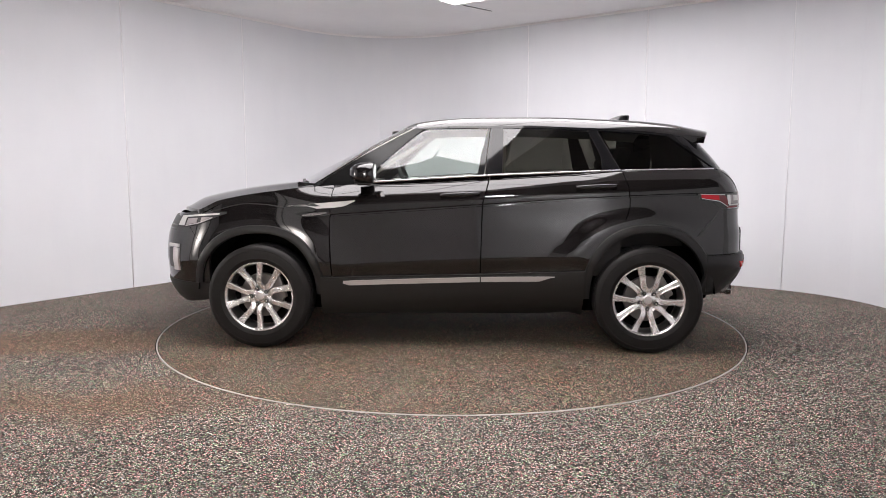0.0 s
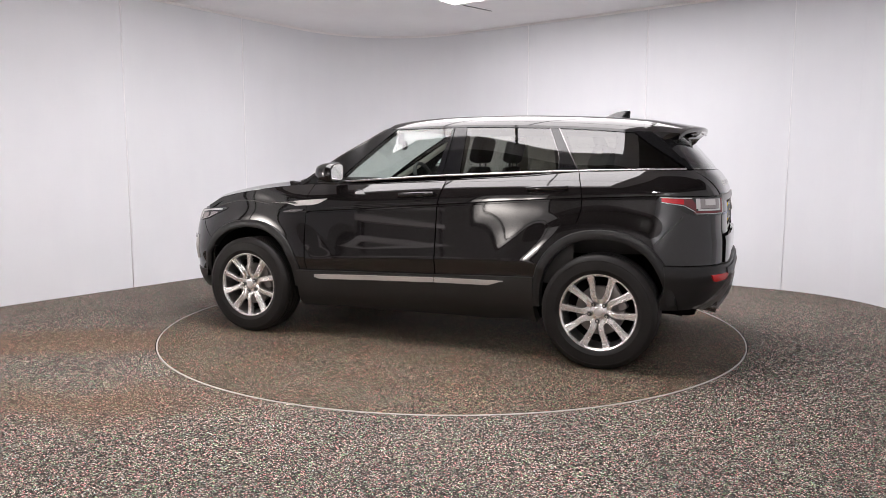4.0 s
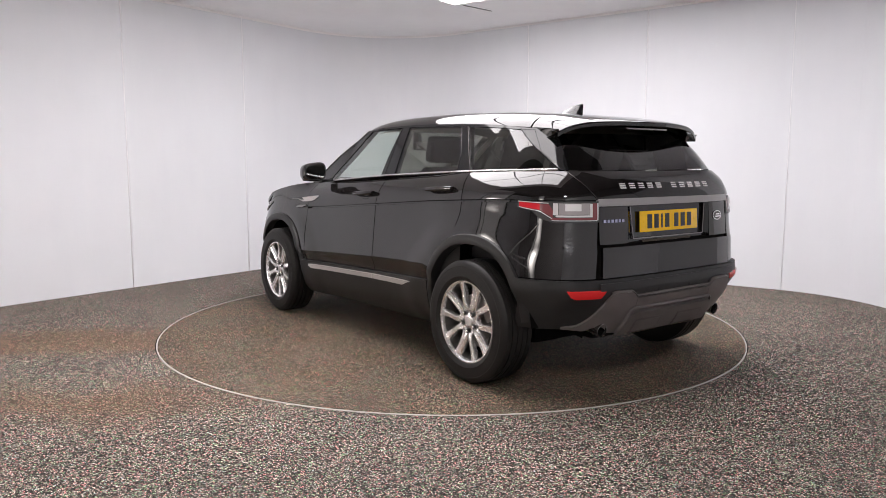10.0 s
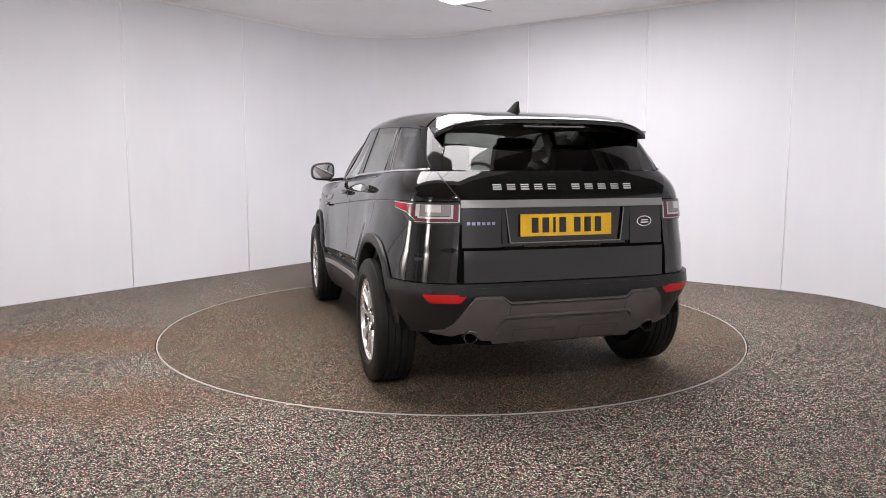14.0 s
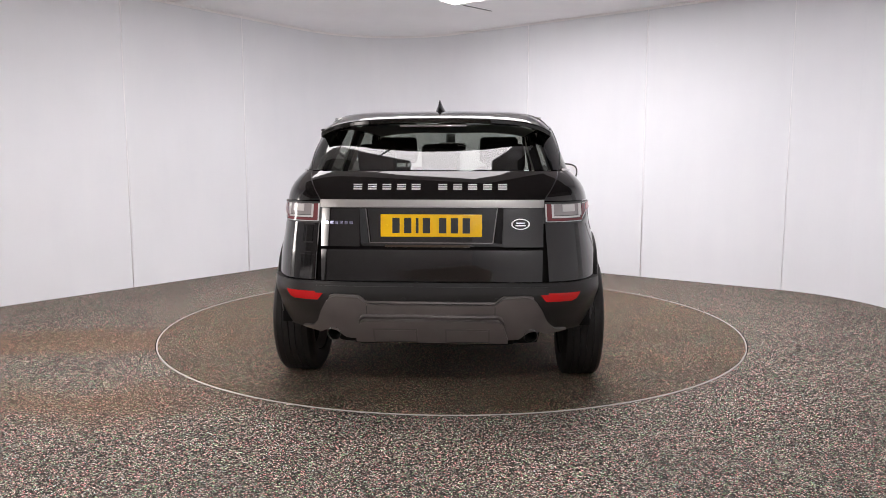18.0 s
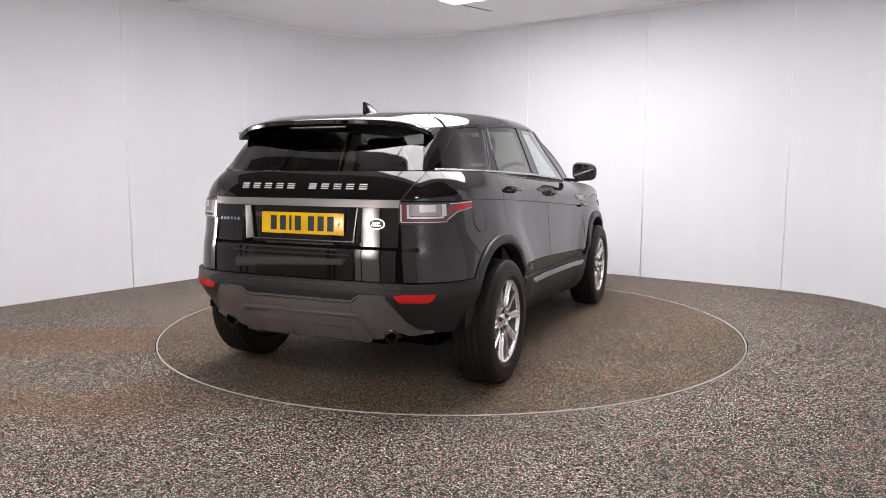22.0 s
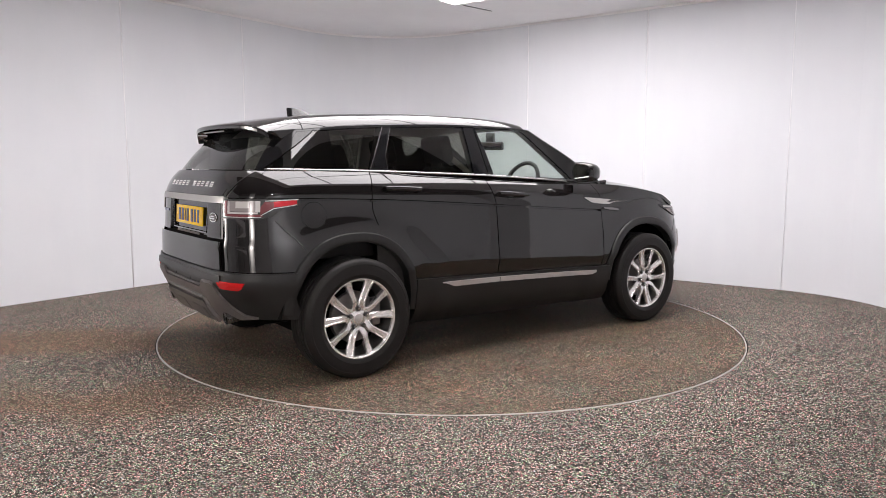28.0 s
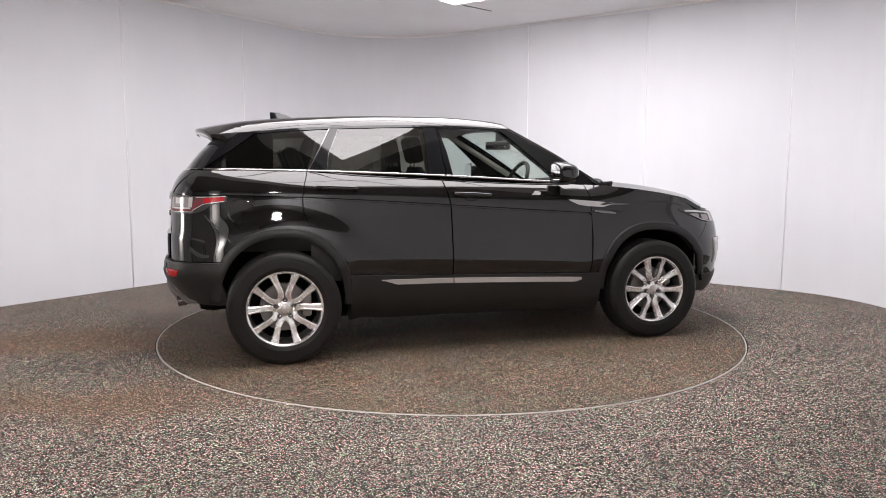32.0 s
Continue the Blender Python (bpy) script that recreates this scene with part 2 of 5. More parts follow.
def ceiling_light(name, v0, u0, half_v, half_u, nv, nu, label, glow):
    base = tagged(new(name), label, "ceiling light")
    base.matrix_basis = Matrix.Translation(plan(v0, u0, CEILING_Z)) @ Matrix.Rotation(math.atan2(V.y, V.x), 4, "Z")
    for i in range(nv):
        for j in range(nu):
            bm = bmesh.new()
            bmesh.ops.create_cube(bm, size=1)
            bmesh.ops.scale(bm, vec=(2 * half_v / nv - 0.03, 2 * half_u / nu - 0.03, 0.012), verts=bm.verts)
            bmesh.ops.translate(bm, vec=(-half_v + (i + 0.5) * 2 * half_v / nv, -half_u + (j + 0.5) * 2 * half_u / nu, -0.012), verts=bm.verts)
            mesh_object("diffuser", bm, glow, base)
    for i in range(nv + 1):
        bm = bmesh.new()
        bmesh.ops.create_cube(bm, size=1)
        bmesh.ops.scale(bm, vec=(0.028, 2 * half_u + 0.03, 0.02), verts=bm.verts)
        bmesh.ops.translate(bm, vec=(-half_v + i * 2 * half_v / nv, 0, -0.011), verts=bm.verts)
        mesh_object("frame_bar", bm, MAT_DARKBAR if 0 < i < nv else MAT_JOINT, base)
    for j in range(nu + 1):
        for i in range(nv):
            bm = bmesh.new()
            bmesh.ops.create_cube(bm, size=1)
            bmesh.ops.scale(bm, vec=(2 * half_v / nv - 0.03, 0.028, 0.02), verts=bm.verts)
            bmesh.ops.translate(bm, vec=(-half_v + (i + 0.5) * 2 * half_v / nv, -half_u + j * 2 * half_u / nu, -0.011), verts=bm.verts)
            mesh_object("frame_bar", bm, MAT_DARKBAR if 0 < j < nu else MAT_JOINT, base)
    return base


def standing_light(at, width, core):
    """A tall soft light: white diffuser in a dark frame on feet, its tube cluster brighter in the middle."""
    base = tagged(new("soft_light"), "tall white studio soft light in a black frame on feet", "studio light", "soft lights beside the entrance")
    aim = math.atan2(-at[1] - 1.0, -at[0] - 0.8) - math.pi / 2
    base.matrix_basis = Matrix.Translation((at[0], at[1], 0)) @ Matrix.Rotation(aim, 4, "Z")
    bm = bmesh.new()
    box(bm, (width, 0.02, 2.1), (0, 0, 1.14))
    mesh_object("diffuser", bm, MAT_SCREEN, base)
    for x in (-width / 2 - 0.02, width / 2 + 0.02, -width * 0.28):
        bm = bmesh.new()
        box(bm, (0.045 if abs(x) > width / 2 else 0.02, 0.05, 2.2), (x, 0.0, 1.15), bevel=0.006)
        mesh_object("upright", bm, MAT_DARKBAR, base)
    for x in (-width / 2, width / 2):
        bm = bmesh.new()
        box(bm, (0.05, 0.5, 0.04), (x, 0, 0.02), bevel=0.006)
        mesh_object("foot", bm, MAT_DARKBAR, base)
    for dz, r in ((0.0, 0.055),):
        bm = bmesh.new()
        bmesh.ops.create_uvsphere(bm, u_segments=24, v_segments=12, radius=r)
        bmesh.ops.scale(bm, vec=(1.2, 0.3, 0.9), verts=bm.verts)
        bmesh.ops.translate(bm, vec=(0.03, 0.035, core + dz), verts=bm.verts)
        mesh_object("lamp_head", bm, MAT_LAMPHEAD, base, smooth=True)
    return base


def mirrored_boards(at):
    """A low rack by the entrance, stand-in for unidentified bright bars mirrored in the doors."""
    base = tagged(new("mirrored_boards"), "unseen stand-in of three white boards on a low open rack", "rack")
    aim = math.atan2(-at[1] - 0.7, -at[0] - 0.7) - math.pi / 2
    base.matrix_basis = Matrix.Translation((at[0], at[1], 0)) @ Matrix.Rotation(aim, 4, "Z")
    for z, w in ((0.42, 1.3), (0.78, 1.5), (1.12, 1.1)):
        bm = bmesh.new()
        box(bm, (w, 0.4, 0.07), (0, 0, z), bevel=0.008)
        mesh_object("board", bm, MAT_JOINT, base)
    for x in (-0.5, 0.5):
        for y in (-0.18, 0.18):
            bm = bmesh.new()
            box(bm, (0.035, 0.035, 1.2), (x, y, 0.6), bevel=0.004)
            mesh_object("post", bm, MAT_DARKBAR, base)
    return base


room()
disc = turntable()
ceiling_light("ceiling_light", 0.19, -0.17, 1.44, 1.97, 3, 4, "large luminous ceiling panel of twelve white sheets over the turntable", MAT_GLOW)
ceiling_light("lobby_light", 3.5, -4.6, 0.19, 0.19, 2, 2, "square luminous ceiling panel in the entrance lobby", MAT_GLOW2)
standing_light((-3.60, -1.47), 0.66, 1.00)
standing_light((-2.00, -3.62), 0.54, 1.09)
mirrored_boards((-3.30, -3.30))

# ---- the car: x forward, y to its left, z up, from the ground midway between the axles ----
def glossy(name, colour, rough=0.05):
    return material(name, colour, rough)


def pane_material(name, tint, ior=1.72):
    """Thin coated glass: tinted straight through, mirror-like by the Fresnel law."""
    m = bpy.data.materials.new(name)
    m.use_nodes = True
    t = m.node_tree
    t.nodes.clear()
    out, mix = t.nodes.new("ShaderNodeOutputMaterial"), t.nodes.new("ShaderNodeMixShader")
    clear, shine, fres = t.nodes.new("ShaderNodeBsdfTransparent"), t.nodes.new("ShaderNodeBsdfGlossy"), t.nodes.new("ShaderNodeFresnel")
    clear.inputs["Color"].default_value = (*tint, 1)
    shine.inputs["Color"].default_value = (1, 1, 1, 1)
    shine.inputs["Roughness"].default_value = 0.0
    fres.inputs["IOR"].default_value = ior
    t.links.new(fres.outputs[0], mix.inputs[0])
    t.links.new(clear.outputs[0], mix.inputs[1])
    t.links.new(shine.outputs[0], mix.inputs[2])
    t.links.new(mix.outputs[0], out.inputs[0])
    return m


def grained(name, colour, rough, scale=900.0, strength=0.15):
    m = material(name, colour, rough)
    co = coords(m)
    c = ramp(m, noise_tex(m, co, 6, 4), [(0.3, tuple(0.88 * k for k in colour)), (0.7, tuple(1.1 * k for k in colour))])
    link(m, c, bsdf(m).inputs["Base Color"])
    bump(m, noise_tex(m, co, scale, 2), strength, 0.001)
    return m


def paint_material():
    """Black lacquer with a trace of dust that dulls it unevenly."""
    m = material("black_lacquer", (0.0082, 0.0070, 0.0070), 0.03, spec=0.72)
    co = coords(m)
    r = node(m, "ShaderNodeMapRange")
    r.inputs["To Min"].default_value, r.inputs["To Max"].default_value = 0.015, 0.06
    link(m, noise_tex(m, co, 5, 6, 0.6), r.inputs["Value"])
    link(m, r.outputs[0], bsdf(m).inputs["Roughness"])
    return m


PAINT = paint_material()
GLOSS = glossy("gloss_black_trim", (0.008, 0.008, 0.009), 0.06)
CLAD = grained("grained_black_plastic", (0.0165, 0.0158, 0.0160), 0.42)
bsdf(CLAD).inputs["Specular IOR Level"].default_value = 0.36
SKID = grained("grey_plastic", (0.108, 0.094, 0.091), 0.42, 900, 0.08)
SATIN = material("satin_black_trim", (0.008, 0.008, 0.008), 0.2, spec=0.25)
# skid grey made darker: the diffuser slots' shade is in this colour
SKID_DARK = grained("slot_shade_plastic", (0.080, 0.070, 0.067), 0.45, 900, 0.08)
# cladding plastic coloured darker, for the shade low along the sills
SILL = grained("shaded_sill_plastic", (0.0105, 0.0098, 0.0095), 0.5)
SILVER = material("satin_silver", (0.60, 0.57, 0.56), 0.42, 0.65)
BAR = material("brushed_grey_bar", (0.36, 0.345, 0.34), 0.36, 0.75)
LETTER = material("pale_badge_metal", (0.72, 0.71, 0.71), 0.3, 0.35)
CHROME = material("bright_metal", (0.85, 0.85, 0.85), 0.12, 1.0)
DARKCHROME = material("smoked_metal", (0.25, 0.24, 0.24), 0.2, 0.9)
ALLOY = grained("silver_alloy", (0.92, 0.90, 0.89), 0.26, 300, 0.03)
bsdf(ALLOY).inputs["Metallic"].default_value = 0.8
# barrel alloy, coloured dark for the shade deep between the spokes
ALLOY_DARK = material("shaded_alloy", (0.12, 0.115, 0.11), 0.5, 0.6)
TYRE = grained("tyre_rubber", (0.014, 0.0125, 0.012), 0.5, 400, 0.1)
bsdf(TYRE).inputs["Specular IOR Level"].default_value = 0.22
IRON = material("brake_iron", (0.22, 0.2, 0.19), 0.45, 0.7)
UNDER = material("underbody", (0.005, 0.0045, 0.0045), 0.9, spec=0.1)
CLEAR = pane_material("clear_green_glass", (0.80, 0.87, 0.83))
PRIVACY = pane_material("privacy_glass", (0.24, 0.24, 0.215))
REARPANE = pane_material("rear_privacy_glass", (0.36, 0.365, 0.34))
# unlit red lens and reflector: a faint added glow replaces the light they return
RED = material("red_lens", (0.42, 0.012, 0.02), 0.08, emit=(0.8, 0.03, 0.04), strength=0.12)
REDLIT = material("red_reflector_glow", (0.52, 0.012, 0.014), 0.12, emit=(1.0, 0.04, 0.04), strength=0.03)
DULLRED = material("pale_red_lens", (0.19, 0.052, 0.058), 0.1)
LENS = material("clear_lens_body", (0.72, 0.70, 0.70), 0.12, 0.2)
BELT = material("bright_belt_trim", (0.72, 0.71, 0.71), 0.22, 0.9)
LENS_MID = material("shaded_lens_body", (0.36, 0.33, 0.335), 0.1, 0.2)
LENS_DARK = material("dark_lamp_glass", (0.05, 0.05, 0.052), 0.06)
LENS_GREY = material("grey_lens_body", (0.55, 0.51, 0.52), 0.12, 0.2)
MIRROR = material("mirror", (0.9, 0.9, 0.9), 0.01, 1.0)
YELLOW = material("yellow_plate", (1.0, 0.60, 0.012), 0.15)
INK = material("black_ink", (0.02, 0.02, 0.02), 0.4)
CLOTH = grained("dark_seat_cloth", (0.035, 0.033, 0.032), 0.8, 500, 0.3)
TRIMPALE = material("pale_cabin_trim", (0.55, 0.52, 0.47), 0.7)
PLATE_REFLECTION = material("plate_reflection", (0.04, 0.02, 0.006), 0.3)
BLUEMETAL = material("bluish_badge", (0.35, 0.36, 0.5), 0.2, 0.9)


def curve(*pts):
    """A smooth monotone curve through (x, value) points."""
    pts = sorted(pts)
    xs, ys = np.array([p[0] for p in pts], float), np.array([p[1] for p in pts], float)
    h, d = np.diff(xs), np.diff(ys) / np.diff(xs)
    m = np.zeros(len(xs))
    m[0], m[-1] = d[0], d[-1]
    for i in range(1, len(xs) - 1):
        if d[i - 1] * d[i] > 0:
            w1, w2 = 2 * h[i] + h[i - 1], h[i] + 2 * h[i - 1]
            m[i] = (w1 + w2) / (w1 / d[i - 1] + w2 / d[i])

    def f(x):
        if x <= xs[0]:
            return float(ys[0])
        if x >= xs[-1]:
            return float(ys[-1])
        i = int(np.searchsorted(xs, x) - 1)
        t = (x - xs[i]) / h[i]
        return float((1 + 2 * t) * (1 - t) ** 2 * ys[i] + t * (1 - t) ** 2 * h[i] * m[i] + t * t * (3 - 2 * t) * ys[i + 1] + t * t * (t - 1) * h[i] * m[i + 1])
    return f


def line(*pts):
    xs, ys = [p[0] for p in sorted(pts)], [p[1] for p in sorted(pts)]
    return lambda x: float(np.interp(x, xs, ys))


def flat(v):
    return lambda s: v


HUB_X, HUB_Z, XR, XF = 1.33, 0.36, -1.30, 1.45
half_width = curve((-2.2, 0.848), (-1.9, 0.859), (-1.6, 0.879), (-1.3, 0.895), (-1.05, 0.896), (-0.8, 0.890), (0, 0.89), (0.8, 0.888), (1.33, 0.876), (1.7, 0.86), (2.3, 0.84))
section = curve((0.20, -0.17), (0.24, -0.125), (0.28, -0.085), (0.33, -0.056), (0.45, -0.030), (0.54, -0.018), (0.585, -0.003), (0.602, 0.0), (0.63, -0.0015), (0.80, -0.013), (0.95, -0.026), (1.06, -0.034), (1.10, -0.040), (1.13, -0.050), (1.16, -0.067), (1.19, -0.092), (1.215, -0.119), (1.245, -0.152))
rear_x = curve((0.26, -1.83), (0.34, -1.925), (0.40, -1.972), (0.45, -2.002), (0.52, -2.034), (0.60, -2.052), (0.68, -2.046), (0.80, -2.046), (0.86, -2.036), (0.97, -2.03), (1.08, -2.02), (1.15, -1.995), (1.20, -1.965), (1.245, -1.925))
front_x = curve((0.22, 2.05), (0.30, 2.16), (0.42, 2.225), (0.60, 2.235), (0.75, 2.22), (0.88, 2.16), (0.96, 2.09), (1.05, 1.95))
belt = curve((0.95, 1.118), (0.42, 1.152), (-0.25, 1.191), (-0.77, 1.212), (-1.17, 1.225), (-1.75, 1.236), (-2.3, 1.238))
crease = curve((1.3, 0.905), (0.69, 0.939), (-0.235, 1.003), (-1.17, 1.063), (-1.65, 1.080), (-2.4, 1.085))
N_REAR, N_FRONT = 5.0, 2.7


def corner_table(n, across, along):
    pts = [((1 - b ** n) ** (1 / n) if b < 1 else 0.0, b) for b in np.linspace(0, 0.8, 200)]
    pts += [(q, max(0.0, 1 - q ** n) ** (1 / n)) for q in np.linspace(pts[-1][0], 0, 400)[1:]]
    pts = np.array(pts[::-1])
    d = np.hypot(np.diff(pts[:, 0]) * along, np.diff(pts[:, 1]) * across)
    return np.concatenate([[0], np.cumsum(d)]), pts


REAR_ARC, REAR_PTS = corner_table(N_REAR, 0.88, 0.73)
FRONT_ARC, FRONT_PTS = corner_table(N_FRONT, 0.87, 0.85)


def ease(k):
    k = max(0.0, min(1.0, k))
    return k * k * (3 - 2 * k)


def flare(x, z):
    best = 0.0
    for hx in (HUB_X, -HUB_X):
        r = math.hypot((x - hx) * 0.86, z - HUB_Z)
        best = max(best, 0.014 * ease((0.90 - r) / 0.40) + 0.015 * ease((0.67 - r) / 0.17) * ease((x + 1.92) / 0.3))
    return best


def ledge_z(x):
    """Height of the pressed line low on the doors; it climbs to the rear."""
    return 0.621 - 0.044 * x


def ledge(x, z):
    """The skin just above the pressed line stands in and comes back out higher up."""
    d = z - ledge_z(x)
    if not 0.0 < d < 0.4 or not -1.0 < x < 1.0:
        return 0.0
    return -0.003 * ease(d / 0.08) * (1 - ease((d - 0.08) / 0.32)) * ease((1.0 - abs(x)) / 0.25)


def side_y(x, z):
    lift = (ledge_z(x) - 0.605) * ease((1.05 - abs(x)) / 0.25) * ease((0.95 - z) / 0.3)
    roll = (belt(x) - 1.222) * ease((z - 0.98) / 0.12) * ease((1.3 - x) / 0.5)
    return half_width(x) + section(z - lift - roll) + flare(x, z) + ledge(x, z)


def tuck(y, z, a):
    """The bumper's lower corners draw forward."""
    return 0.085 * ease((0.60 - z) / 0.2) * ease((abs(y) - 0.42) / 0.38) * a * a


def hull(s, z):
    """The painted lower body: s runs along the side (s = x) and round the corners to the middle."""
    if s < XR:
        k = XR - s
        a, b = np.interp(k, REAR_ARC, REAR_PTS[:, 0]), np.interp(k, REAR_ARC, REAR_PTS[:, 1])
        x = XR - a * (XR - rear_x(z))
        y = b * side_y(max(x, -1.95), z)
        return Vector((x + tuck(y, z, a), y, z))
    if s > XF:
        k = s - XF
        a, b = np.interp(k, FRONT_ARC, FRONT_PTS[:, 0]), np.interp(k, FRONT_ARC, FRONT_PTS[:, 1])
        x = XF + a * (front_x(z) - XF)
        return Vector((x, b * side_y(x, z), z))
    return Vector((s, side_y(s, z), z))


def rear_face(y, z):
    """The hull at the back, by y."""
    w = side_y(-1.9, z)
    b = min(1.0, abs(y) / w)
    a = (1 - b ** N_REAR) ** (1 / N_REAR)
    return Vector((XR - a * (XR - rear_x(z)) + tuck(y, z, a), y, z))


# greenhouse
glass_base_y = curve((1.0, 0.72), (0.8, 0.75), (0.4, 0.785), (0, 0.795), (-0.5, 0.788), (-1.0, 0.774), (-1.3, 0.754))
rail_y = curve((0.45, 0.59), (0.25, 0.612), (0, 0.643), (-0.5, 0.658), (-1.0, 0.65), (-1.3, 0.643), (-1.7, 0.620))
rail_z = curve((0.45, 1.500), (0.22, 1.530), (0, 1.540), (-0.36, 1.542), (-0.94, 1.526), (-1.3, 1.505), (-1.75, 1.465))
rear_glass_x = curve((1.20, -1.965), (1.245, -1.925), (1.32, -1.865), (1.40, -1.79), (1.47, -1.715), (1.54, -1.64))
roof_z = curve((0.42, 1.540), (0.30, 1.572), (0.17, 1.594), (-0.23, 1.615), (-0.63, 1.616), (-1.07, 1.602), (-1.33, 1.587), (-1.55, 1.565), (-1.80, 1.528), (-1.88, 1.514))
N_GLASS = 4.4
GLASS_ARC, GLASS_PTS = corner_table(N_GLASS, 0.72, 0.55)


def cabin(s, z):
    """The glasshouse surface: sides with tumblehome, rounded into the tailgate glass."""
    x = max(s, XR)
    lo, hi = belt(x), rail_z(x)
    f = (z - lo) / (hi - lo)
    y = glass_base_y(x) + (rail_y(x) - glass_base_y(x)) * f + 0.003 * math.sin(math.pi * min(1, max(0, f)))
    if s < XR:
        k = XR - s
        a, b = np.interp(k, GLASS_ARC, GLASS_PTS[:, 0]), np.interp(k, GLASS_ARC, GLASS_PTS[:, 1])
        x = XR - a * (XR - rear_glass_x(z))
        return Vector((x, b * y, z))
    return Vector((s, y, z))


def cabin_rear(y, z):
    w = cabin(XR, z).y
    b = min(1.0, abs(y) / w)
    a = (1 - b ** N_GLASS) ** (1 / N_GLASS)
    return Vector((XR - a * (XR - rear_glass_x(z)), y, z))


def normal_of(surf, s, z):
    e = 0.004
    n = (surf(s + e, z) - surf(s - e, z)).cross(surf(s, z + e) - surf(s, z - e))
    if n.length < 1e-9:
        return Vector((0, 1, 0))
    n.normalize()
    return n


def grid_mesh(name, grid, mat, parent, label="", flip=False, flange=0.0, away=None, sharp=35, mirror=1, closed=False):
    """A sheet from a grid of points, with a rim turned in by flange along the directions away."""
    nr, nc = len(grid), len(grid[0])
    verts, faces = [], []
    for row in grid:
        verts += [(p[0], p[1] * mirror, p[2]) for p in row]
    idx = lambda i, j: i * nc + j
    for i in range(nr - 1):
        for j in range(nc - 1 + (1 if closed else 0)):
            k = (j + 1) % nc
            faces.append((idx(i, j), idx(i + 1, j), idx(i + 1, k), idx(i, k)))
    if flange:
        rim = [(0, j) for j in range(nc)] + [(i, nc - 1) for i in range(1, nr)] + [(nr - 1, j) for j in range(nc - 2, -1, -1)] + [(i, 0) for i in range(nr - 2, 0, -1)]
        start = len(verts)
        for i, j in rim:
            p = grid[i][j] - away[i][j] * flange
            verts.append((p[0], p[1] * mirror, p[2]))
        n = len(rim)
        for k in range(n):
            a, b = rim[k], rim[(k + 1) % n]
            faces.append((idx(*b), idx(*a), start + k, start + (k + 1) % n))
    if flip != (mirror < 0):
        faces = [f[::-1] for f in faces]
    me = bpy.data.meshes.new(name)
    me.from_pydata(verts, [], faces)
    me.materials.append(mat)
    me.polygons.foreach_set("use_smooth", [True] * len(me.polygons))
    me.set_sharp_from_angle(angle=radians(sharp))
    ob = new(name, me)
    ob.parent = parent
    if label:
        tagged(ob, label)
    return ob


def call(f, x):
    return f(x) if callable(f) else f


def panel(name, mat, parent, s0, s1, zb, zt, ns=30, nz=14, mirror=1, surf=hull, off=0.0, flange=0.018, label="", groove=None, sharp=35, both=False):
    """A body panel between the ends s0(v), s1(v) and the heights zb(s), zt(s) of a surface; groove: a pressed line that it carries."""
    grid, away = [], []
    cols = [i / ns for i in range(ns + 1)]
    rows = []
    if groove:
        rows = [("b", k / 34) for k in range(35)] + [("g", -0.013), ("g", -0.003), ("g", 0.0), ("g", 0.004)] + [("t", k / 5) for k in range(1, 6)]
    else:
        rows = [("v", k / nz) for k in range(nz + 1)]
    for kind, q in rows:
        row, arow = [], []
        for u in cols:
            v = q if kind == "v" else (0.5 * q if kind == "b" else (0.55 if kind == "g" else 0.55 + 0.45 * q))
            a, b = call(s0, v), call(s1, v)
            s = a + (b - a) * u
            lo, hi = call(zb, s), call(zt, s)
            extra = 0.0
            if kind == "v":
                z = lo + (hi - lo) * q
            else:
                g = min(max(groove(s), lo + 0.03), hi - 0.02)
                if kind == "b":
                    z = lo + (g - 0.016 - lo) * q
                elif kind == "g":
                    z = g + q
                    extra = -0.020 if q < -0.002 else (-0.001 if q < 0.002 else 0.0)
                else:
                    z = g + 0.004 + (hi - g - 0.004) * q
            n = normal_of(surf, s, z)
            if surf in (hull, cabin) and n.x * surf(s, z).x + 3 * n.y * surf(s, z).y < 0:
                n = -n
            if surf in (rear_face, cabin_rear) and n.x > 0:
                n = -n
            row.append(surf(s, z) + n * (off + extra))
            arow.append(n)
        grid.append(row)
        away.append(arow)
    if both:
        other = lambda p: Vector((p.x, -p.y, p.z))
        grid = [[other(p) for p in row[:0:-1]] + row for row in grid]
        away = [[other(p) for p in row[:0:-1]] + row for row in away]
        mirror = 1
    p0, p1, p2 = grid[0][0], grid[0][-1], grid[-1][0]
    face_n = (p2 - p0).cross(p1 - p0)
    return grid_mesh(name, grid, mat, parent, label, flip=face_n.dot(away[0][0]) < 0, flange=flange, away=away, mirror=mirror, sharp=sharp)


def arch_radius(a, side, top):
    """Radius of a wheel opening at the angle a: narrower fore and aft than it is high."""
    c, sn = abs(math.cos(a)), abs(math.sin(a))
    return (c ** 2.3 / side ** 2.3 + sn ** 2.3 / top ** 2.3) ** (-1 / 2.3)


# for each wheel opening: half length fore, half length aft and height, of the skin's cut
OPENINGS = {HUB_X: (0.470, 0.425, 0.468), -HUB_X: (0.420, 0.425, 0.485)}


def arch(s, grow=0.0, low=0.5):
    z = low
    for hx, (fore, aft, top) in OPENINGS.items():
        side = (fore if s > hx else aft) + grow
        d = abs(s - hx) / side
        if d < 1:
            z = max(z, HUB_Z + (top + grow) * (1 - d ** 2.3) ** (1 / 2.3))
    return z


def part(name, bm, mat, parent, label="", smooth=True, sharp=35):
    ob = mesh_object(name, bm, mat, parent, smooth)
    if smooth:
        ob.data.set_sharp_from_angle(angle=radians(sharp))
    if label:
        tagged(ob, label)
    return ob


